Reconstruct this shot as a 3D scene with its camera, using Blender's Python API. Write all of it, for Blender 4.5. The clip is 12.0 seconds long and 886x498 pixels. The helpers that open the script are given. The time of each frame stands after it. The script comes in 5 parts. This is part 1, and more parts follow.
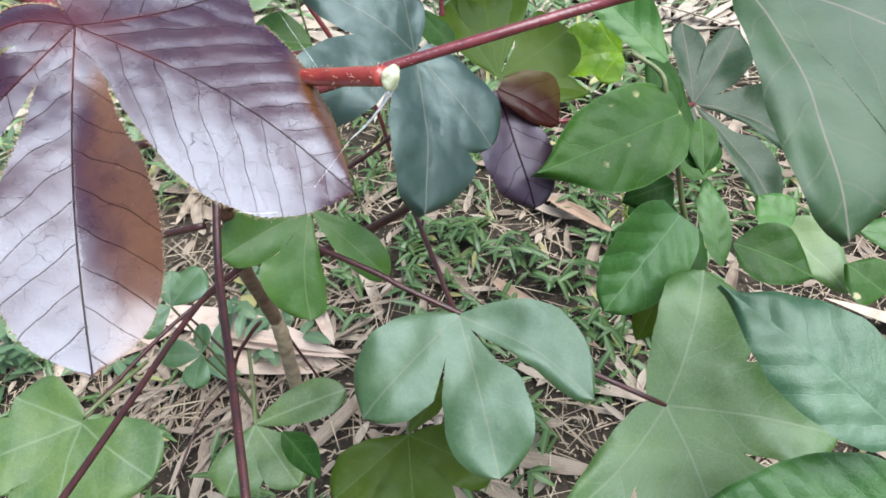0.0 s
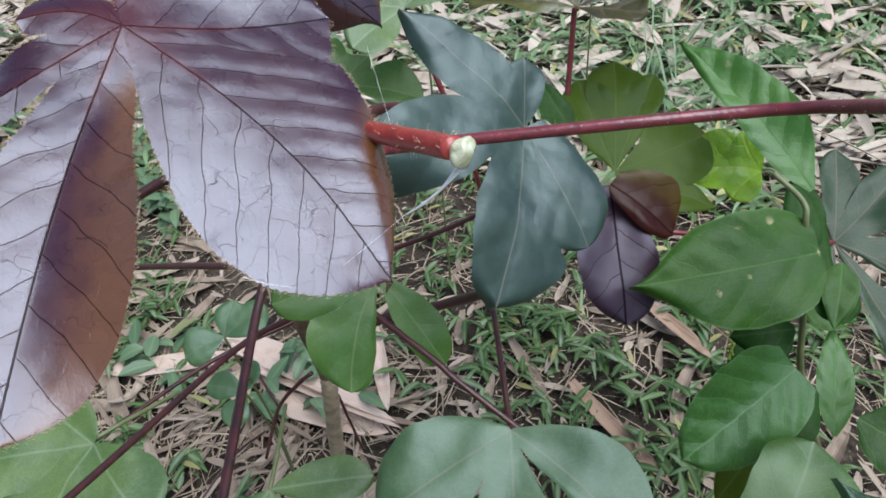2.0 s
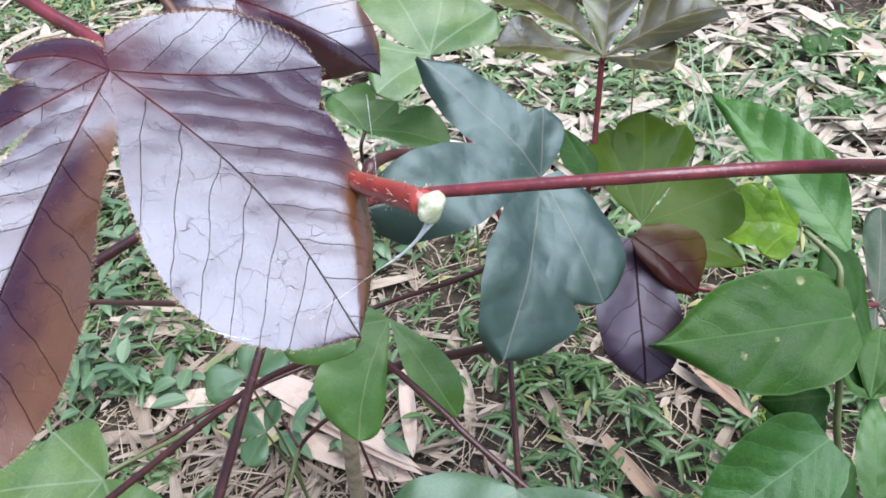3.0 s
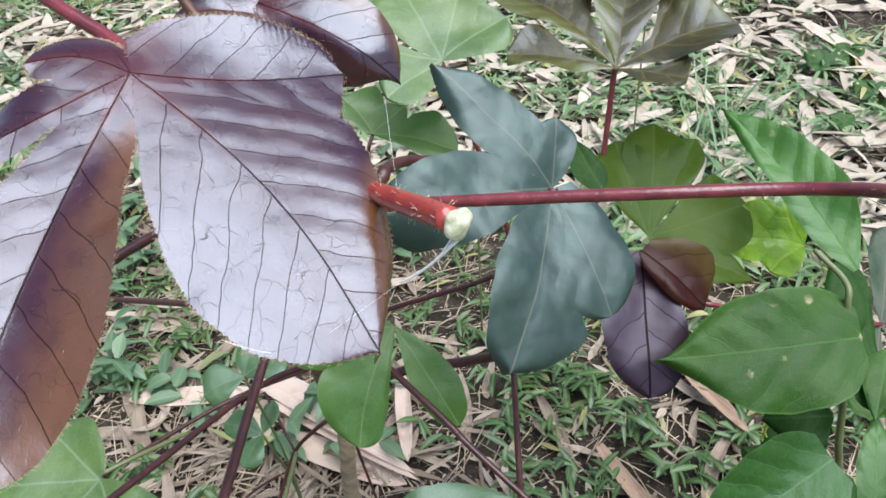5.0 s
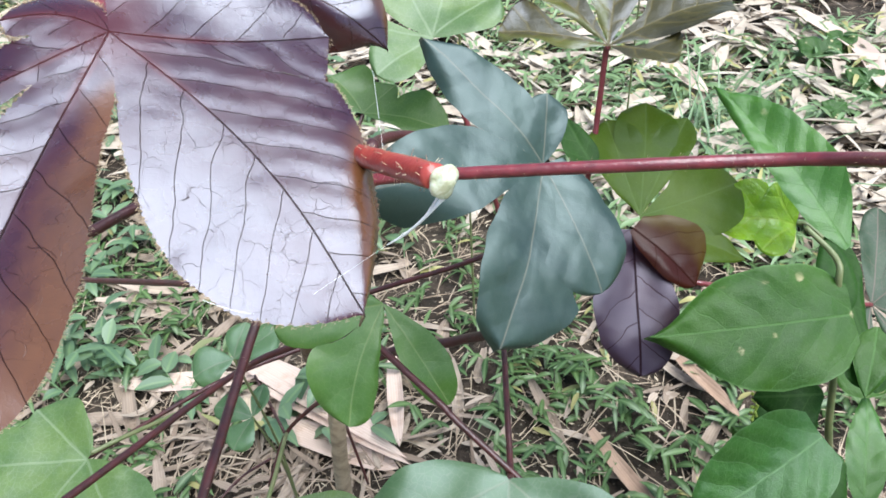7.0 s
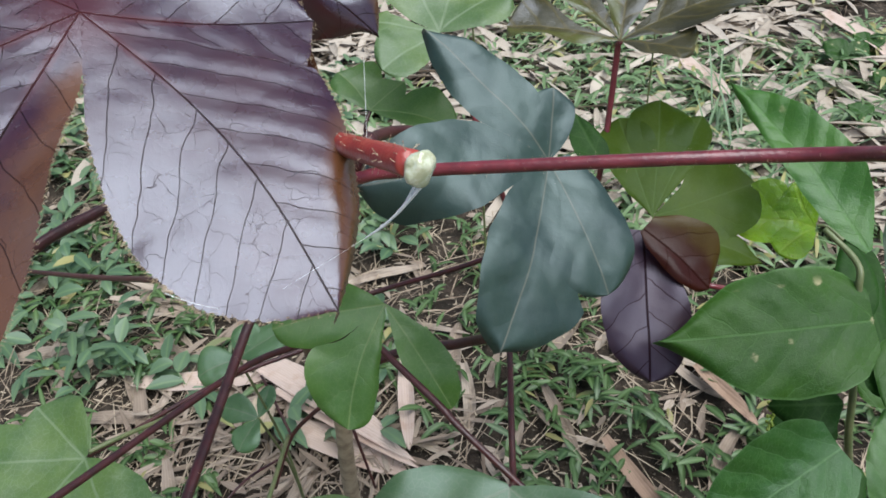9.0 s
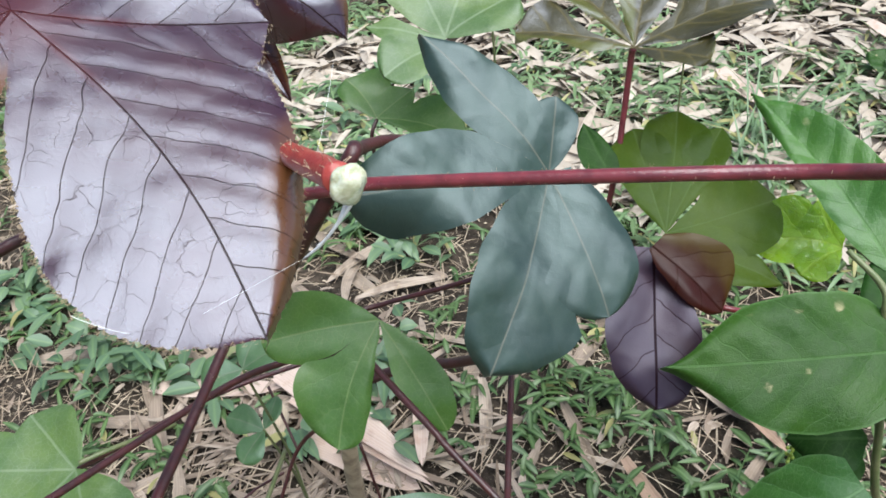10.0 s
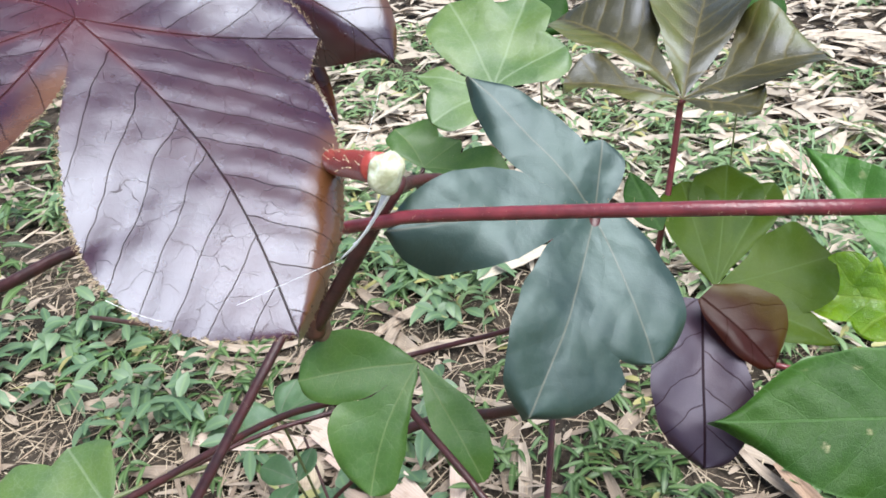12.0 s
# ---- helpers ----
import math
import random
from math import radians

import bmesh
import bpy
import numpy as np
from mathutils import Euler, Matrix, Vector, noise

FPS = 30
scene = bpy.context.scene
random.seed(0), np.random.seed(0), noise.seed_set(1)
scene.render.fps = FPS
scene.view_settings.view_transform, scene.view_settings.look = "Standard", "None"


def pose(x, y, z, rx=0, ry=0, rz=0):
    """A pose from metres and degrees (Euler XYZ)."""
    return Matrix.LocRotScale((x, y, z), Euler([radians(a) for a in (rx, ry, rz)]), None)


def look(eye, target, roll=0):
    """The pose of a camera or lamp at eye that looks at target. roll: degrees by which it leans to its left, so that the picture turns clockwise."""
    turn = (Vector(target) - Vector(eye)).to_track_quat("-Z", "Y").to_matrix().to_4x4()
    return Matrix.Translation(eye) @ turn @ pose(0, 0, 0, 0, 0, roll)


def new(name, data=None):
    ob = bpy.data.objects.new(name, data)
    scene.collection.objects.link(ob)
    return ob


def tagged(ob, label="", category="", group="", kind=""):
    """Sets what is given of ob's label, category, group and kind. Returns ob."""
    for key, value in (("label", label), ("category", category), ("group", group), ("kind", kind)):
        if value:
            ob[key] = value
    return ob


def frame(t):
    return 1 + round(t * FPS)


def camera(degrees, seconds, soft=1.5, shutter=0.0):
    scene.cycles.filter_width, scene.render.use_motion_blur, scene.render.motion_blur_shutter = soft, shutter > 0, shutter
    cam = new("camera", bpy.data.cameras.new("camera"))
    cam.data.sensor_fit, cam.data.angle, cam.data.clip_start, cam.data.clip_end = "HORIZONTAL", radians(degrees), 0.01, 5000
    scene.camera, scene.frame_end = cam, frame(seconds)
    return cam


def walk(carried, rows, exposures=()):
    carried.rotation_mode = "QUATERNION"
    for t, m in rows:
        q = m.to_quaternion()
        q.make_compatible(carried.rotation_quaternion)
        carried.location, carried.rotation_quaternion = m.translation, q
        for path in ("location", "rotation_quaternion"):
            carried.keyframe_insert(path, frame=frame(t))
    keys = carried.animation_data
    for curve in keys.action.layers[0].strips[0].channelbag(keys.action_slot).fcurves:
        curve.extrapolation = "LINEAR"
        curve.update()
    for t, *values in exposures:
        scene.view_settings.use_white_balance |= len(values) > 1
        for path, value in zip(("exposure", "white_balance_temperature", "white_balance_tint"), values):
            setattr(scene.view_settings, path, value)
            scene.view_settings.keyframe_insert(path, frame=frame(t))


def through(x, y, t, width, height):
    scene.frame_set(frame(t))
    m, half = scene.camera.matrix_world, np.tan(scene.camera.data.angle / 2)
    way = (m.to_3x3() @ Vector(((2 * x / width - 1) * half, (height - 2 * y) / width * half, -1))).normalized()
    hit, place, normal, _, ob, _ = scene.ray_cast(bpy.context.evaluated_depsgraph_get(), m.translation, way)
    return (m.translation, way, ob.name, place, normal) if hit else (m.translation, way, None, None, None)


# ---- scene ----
cam = camera(61.6, 12.0, soft=1.7)
PATH = [
    (0, (0.0511, 0.0022, 0.6221), (-0.0223, 0.9727, -0.4385), -11.3),
    (0.5, (0.0497, 0.0137, 0.6156), (-0.0590, 0.9965, -0.4313), -9.7),
    (1, (0.0475, 0.0252, 0.6106), (-0.0785, 1.0195, -0.4234), -7.1),
    (1.5, (0.0540, 0.0317, 0.6062), (-0.1246, 1.0649, -0.3802), -5.7),
    (2, (0.0583, 0.0396, 0.5983), (-0.1973, 1.0894, -0.3542), -5.6),
    (2.5, (0.0691, 0.0461, 0.5976), (-0.2498, 1.1124, -0.3168), -5.8),
    (3, (0.0727, 0.0497, 0.5954), (-0.2830, 1.1297, -0.2880), -6.5),
    (3.2, (0.0713, 0.0475, 0.5947), (-0.2945, 1.1282, -0.2837), -6.5),
    (4.8, (0.0670, 0.0490, 0.5976), (-0.2909, 1.1318, -0.2815), -4.4),
    (5, (0.0662, 0.0518, 0.5969), (-0.2801, 1.1362, -0.2858), -4.5),
    (5.5, (0.0648, 0.0518, 0.5933), (-0.2794, 1.1347, -0.2909), -4.3),
    (6, (0.0648, 0.0518, 0.5904), (-0.2743, 1.1340, -0.2974), -4.3),
    (6.5, (0.0670, 0.0490, 0.5926), (-0.2606, 1.1275, -0.3038), -4),
    (7, (0.0677, 0.0504, 0.5904), (-0.2642, 1.1275, -0.3067), -4.1),
    (7.2, (0.0706, 0.0425, 0.5969), (-0.2635, 1.1225, -0.2952), -4.4),
    (9, (0.0734, 0.0583, 0.5825), (-0.2988, 1.1290, -0.3067), -4.8),
    (9.5, (0.0842, 0.0720, 0.5767), (-0.3010, 1.1254, -0.3262), -5.1),
    (10, (0.0850, 0.0756, 0.5746), (-0.3557, 1.1347, -0.2966), -5.8),
    (10.5, (0.0864, 0.0749, 0.5731), (-0.3593, 1.1362, -0.2923), -5.9),
    (11, (0.0878, 0.0792, 0.5688), (-0.3593, 1.1405, -0.2959), -6),
    (11.5, (0.0864, 0.0900, 0.5616), (-0.3996, 1.1448, -0.2894), -6.8),
    (12, (0.0871, 0.0713, 0.5630), (-0.4543, 1.1750, -0.1872), -5.9),
]
EXPOSURE = [(0, 1.37, 6510, 7.2), (0.5, 1.02, 6560, 6.2), (1, 0.83, 6660, 5.2), (1.5, 0.73, 6510, 6.7), (2, 0.8, 6310, 9.7),
            (2.5, 1.13, 6160, 12.2), (3, 1.3, 6210, 11.2), (4.8, 1.24, 6410, 8.2), (5, 1.18, 6460, 8.2), (5.5, 0.55, 6510, 8.2),
            (6, 0.4, 6660, 7.7), (6.5, 1.2, 6510, 8.2), (7.2, 1.46, 6410, 8.2), (9, 0.75, 6510, 8.2), (9.5, 0.98, 6510, 8.2),
            (10, 1.16, 6560, 8.2), (11, 1.23, 6610, 9.2), (12, 1.41, 6660, 9.2)]
walk(cam, [(t, look(eye, target, roll)) for t, eye, target, roll in PATH], EXPOSURE)

# ---- light ----
SUN = Vector((0.36, -0.20, 0.91)).normalized()
world = bpy.data.worlds.new("world")
scene.world = world
world.use_nodes = True
sky = world.node_tree.nodes.new("ShaderNodeTexSky")
sky.sky_type, sky.sun_disc = "NISHITA", False
sky.sun_elevation, sky.sun_rotation = math.asin(SUN.z), math.atan2(SUN.x, SUN.y)
sky.air_density, sky.dust_density, sky.ozone_density = 1.0, 1.0, 1.5
back = world.node_tree.nodes["Background"]
back.inputs["Strength"].default_value = 0.075
world.node_tree.links.new(sky.outputs[0], back.inputs["Color"])
lamp = bpy.data.lights.new("sun", "SUN")
lamp.energy, lamp.angle, lamp.color = 3.5, radians(60), (0.92, 0.975, 1.0)
sun = new("sun", lamp)
sun.matrix_world = look(SUN * 20, (0, 0, 0))


# ---- materials ----
class Nodes:
    """A small writer of node trees."""

    def __init__(self, name):
        self.mat = bpy.data.materials.new(name)
        self.mat.use_nodes = True
        self.tree = self.mat.node_tree
        self.bsdf = self.tree.nodes["Principled BSDF"]
        self.out = self.tree.nodes["Material Output"]

    def put(self, socket, value):
        if isinstance(value, bpy.types.NodeSocket):
            self.tree.links.new(value, socket)
        elif value is not None:
            socket.default_value = (*value, 1) if isinstance(value, tuple) and len(value) == 3 and socket.type == "RGBA" else value

    def math(self, op, a, b=None, c=None):
        n = self.tree.nodes.new("ShaderNodeMath")
        n.operation = op
        for i, v in enumerate((a, b, c)):
            self.put(n.inputs[i], v)
        return n.outputs[0]

    def ramp(self, value, a, b, lo=0.0, hi=1.0):
        n = self.tree.nodes.new("ShaderNodeMapRange")
        n.interpolation_type = "SMOOTHSTEP"
        for i, v in enumerate((value, a, b, lo, hi)):
            self.put(n.inputs[i], v)
        return n.outputs[0]

    def mix(self, fac, a, b, blend="MIX"):
        n = self.tree.nodes.new("ShaderNodeMix")
        n.data_type, n.blend_type = "RGBA", blend
        self.put(n.inputs[0], fac), self.put(n.inputs[6], a), self.put(n.inputs[7], b)
        return n.outputs[2]

    def noise(self, vector, scale, detail=3.0, rough=0.55):
        n = self.tree.nodes.new("ShaderNodeTexNoise")
        self.put(n.inputs["Vector"], vector)
        n.inputs["Scale"].default_value, n.inputs["Detail"].default_value, n.inputs["Roughness"].default_value = scale, detail, rough
        return n.outputs["Fac"]

    def voronoi(self, vector, scale, feature="DISTANCE_TO_EDGE"):
        n = self.tree.nodes.new("ShaderNodeTexVoronoi")
        n.feature = feature
        self.put(n.inputs["Vector"], vector)
        n.inputs["Scale"].default_value = scale
        return n.outputs["Distance"]

    def warp(self, vector, scale, amount):
        n = self.tree.nodes.new("ShaderNodeTexNoise")
        self.put(n.inputs["Vector"], vector)
        n.inputs["Scale"].default_value, n.inputs["Detail"].default_value = scale, 2.0
        m = self.tree.nodes.new("ShaderNodeVectorMath")
        m.operation = "MULTIPLY_ADD"
        self.put(m.inputs[0], n.outputs["Color"])
        m.inputs[1].default_value = (amount, amount, 0.0)
        self.put(m.inputs[2], vector)
        return m.outputs[0]

    def coords(self, kind="Object"):
        return self.tree.nodes.new("ShaderNodeTexCoord").outputs[kind]

    def split(self, vector):
        n = self.tree.nodes.new("ShaderNodeSeparateXYZ")
        self.put(n.inputs[0], vector)
        return n.outputs

    def island(self):
        return self.tree.nodes.new("ShaderNodeNewGeometry").outputs["Random Per Island"]

    def each(self):
        return self.tree.nodes.new("ShaderNodeObjectInfo").outputs["Random"]

    def bump(self, height, strength, distance):
        n = self.tree.nodes.new("ShaderNodeBump")
        n.inputs["Strength"].default_value, n.inputs["Distance"].default_value = strength, distance
        self.put(n.inputs["Height"], height)
        self.put(self.bsdf.inputs["Normal"], n.outputs[0])
        return n.outputs[0]

    def finish(self, colour, rough, spec=0.5, coat=0.0, coat_rough=0.2, through=0.0, through_colour=None):
        self.put(self.bsdf.inputs["Base Color"], colour)
        self.put(self.bsdf.inputs["Roughness"], rough)
        self.put(self.bsdf.inputs["Specular IOR Level"], spec)
        self.put(self.bsdf.inputs["Coat Weight"], coat)
        self.put(self.bsdf.inputs["Coat Roughness"], coat_rough)
        if through:
            lucent = self.tree.nodes.new("ShaderNodeBsdfTranslucent")
            self.put(lucent.inputs["Color"], through_colour or colour)
            blend = self.tree.nodes.new("ShaderNodeMixShader")
            blend.inputs[0].default_value = through
            self.tree.links.new(self.bsdf.outputs[0], blend.inputs[1])
            self.tree.links.new(lucent.outputs[0], blend.inputs[2])
            self.tree.links.new(blend.outputs[0], self.out.inputs["Surface"])
        return self.mat


def leaf_material(name, base, other, vein, rough=0.42, spec=0.5, coat=0.0, through=0.18, lucent=None, gap=0.10, slope=0.75, line=0.10,
                  rib=0.009, strong=0.6, relief=0.5, net=0.2, spots=0.0, quilt=0.25, tint=None, matt=0.15, depth=0.0006, crackle=0.0, groove=0.12, ior=1.5, edge_or_dull=None, edge_from=0.10, ribtone=None, wrinkle=0.0, blush=None, margin=0.0, grain=0.25, cell=0.04):
    """A leaf blade: UV runs along each lobe and across it, in decimetres; side veins branch off the midrib."""
    n = Nodes(name)
    uv = n.coords("UV")
    x, y, _ = n.split(uv)
    side = n.math("ABSOLUTE", y)
    drift = n.math("SUBTRACT", n.noise(uv, 7.0, 2.0), 0.5)
    curve = n.math("MULTIPLY", n.math("MULTIPLY", side, side), -0.9)
    q = n.math("SUBTRACT", x, n.math("MULTIPLY", side, slope))
    q = n.math("ADD", n.math("ADD", q, curve), n.math("MULTIPLY", drift, gap * 0.45))
    q = n.math("ADD", q, n.math("MULTIPLY", n.math("GREATER_THAN", y, 0.0), gap * 0.43))
    tri = n.math("MULTIPLY", n.math("PINGPONG", n.math("DIVIDE", q, gap), 0.5), 2.0)
    side_vein = n.math("MULTIPLY", n.ramp(tri, line * 0.3, line, 1.0, 0.0), 0.75)
    midrib = n.ramp(side, rib * 0.4, rib, 1.0, 0.0)
    veins = n.math("MAXIMUM", side_vein, midrib)
    mesh = n.ramp(n.voronoi(n.warp(uv, 18.0, 0.07), 16.0), 0.002, 0.007, crackle, 0.0) if crackle else 0.0
    fork = n.ramp(n.noise(uv, 9.0, 2.0), 0.42, 0.60)
    grooves = n.math("MAXIMUM", veins, n.math("MULTIPLY", n.math("MULTIPLY", mesh, fork), 0.28))
    veins = n.math("MAXIMUM", veins, n.math("MULTIPLY", mesh, fork))
    cells = n.ramp(n.voronoi(uv, 38.0), 0.0, 0.07, 1.0, 0.0)
    fine = n.ramp(n.voronoi(uv, 75.0), 0.0, 0.12, 1.0, 0.0)
    ob = n.coords("Object")
    blotch = n.ramp(n.noise(ob, 34.0, 4.0), 0.38, 0.66)
    colour = n.mix(blotch, base, other)
    if edge_or_dull or margin:
        layer = n.tree.nodes.new("ShaderNodeUVMap")
        layer.uv_map = "Rim"
        rim = n.math("ADD", n.split(layer.outputs[0])[1], n.math("MULTIPLY", n.math("SUBTRACT", n.noise(ob, 60.0, 3.0), 0.5), 0.5))
        # Recolours one side of each lobe; on folded leaves it paints lost sheen.
        if edge_or_dull:
            colour = n.mix(n.ramp(rim, edge_from, edge_from + 0.4, 0.0, 0.9), colour, edge_or_dull)
    shade = n.math("ADD", 0.84, n.math("MULTIPLY", n.each(), 0.32))
    colour = n.mix(1.0, colour, n.math("ADD", n.math("MULTIPLY", n.noise(ob, 240.0, 3.0), 0.36), 0.82), "MULTIPLY")
    colour = n.mix(1.0, colour, shade, "MULTIPLY")
    colour = n.mix(n.math("MULTIPLY", cells, net), colour, vein)
    if margin:
        lip = n.math("ABSOLUTE", n.split(layer.outputs[0])[1])
        colour = n.mix(n.ramp(lip, 0.955, 0.99, 0.0, margin), colour, vein)
    tone = n.math("MAXIMUM", n.math("MULTIPLY", veins, strong), n.math("MULTIPLY", midrib, ribtone or strong))
    colour = n.mix(tone, colour, vein)
    if blush:
        near = n.math("MAXIMUM", n.ramp(x, 0.02, 0.16, 0.8, 0.0), n.math("MULTIPLY", n.ramp(side, 0.006, 0.016, 0.9, 0.0), n.ramp(x, 0.10, 0.35, 1.0, 0.0)))
        colour = n.mix(near, colour, blush)
    if spots:
        dots = n.math("ADD", n.voronoi(ob, 75.0, "F1"), n.math("MULTIPLY", n.noise(ob, 700.0, 3.0), 0.16))
        mask = n.math("MULTIPLY", n.ramp(dots, 0.20, 0.30, 1.0, 0.0), n.ramp(n.noise(ob, 26.0, 1.0), 0.45, 0.52))
        colour = n.mix(n.math("MULTIPLY", mask, spots), colour, (0.42, 0.36, 0.20))
    height = n.math("SUBTRACT", n.math("MULTIPLY", n.ramp(tri, 0.0, 0.9), quilt), n.math("MULTIPLY", grooves, groove))
    height = n.math("SUBTRACT", height, n.math("MULTIPLY", cells, cell))
    height = n.math("SUBTRACT", height, n.math("MULTIPLY", fine, cell))
    height = n.math("ADD", height, n.math("MULTIPLY", n.noise(ob, 150.0, 4.0), grain))
    if wrinkle:
        folds = n.ramp(n.noise(n.warp(uv, 8.0, 0.08), 10.0, 1.5), 0.25, 0.75)
        height = n.math("ADD", height, n.math("MULTIPLY", folds, wrinkle))
    n.bump(height, relief, depth)
    gloss = n.math("ADD", rough - 0.08, n.math("MULTIPLY", n.noise(ob, 120.0, 4.0), 0.18))
    glow = lucent or tuple(min(1.0, c * 2.2) for c in other)
    dull = n.math("SUBTRACT", 1.0, n.math("MULTIPLY", veins, matt))
    n.put(n.bsdf.inputs["IOR"], ior)
    if tint:
        n.put(n.bsdf.inputs["Specular Tint"], tint)
    return n.finish(colour, gloss, n.math("MULTIPLY", dull, spec), n.math("MULTIPLY", dull, coat), 0.2, through, glow)


def stem_material(name, base, other, rough=0.4, spec=0.5, scale=160.0, relief=0.35):
    n = Nodes(name)
    ob = n.coords("Object")
    streak = n.ramp(n.noise(ob, scale, 4.0), 0.35, 0.7)
    colour = n.mix(streak, base, other)
    colour = n.mix(1.0, colour, n.math("ADD", 0.75, n.math("MULTIPLY", n.noise(ob, 42.0, 2.0), 0.5)), "MULTIPLY")
    n.bump(n.noise(ob, scale * 4, 4.0), relief, 0.0006)
    return n.finish(colour, rough, spec)


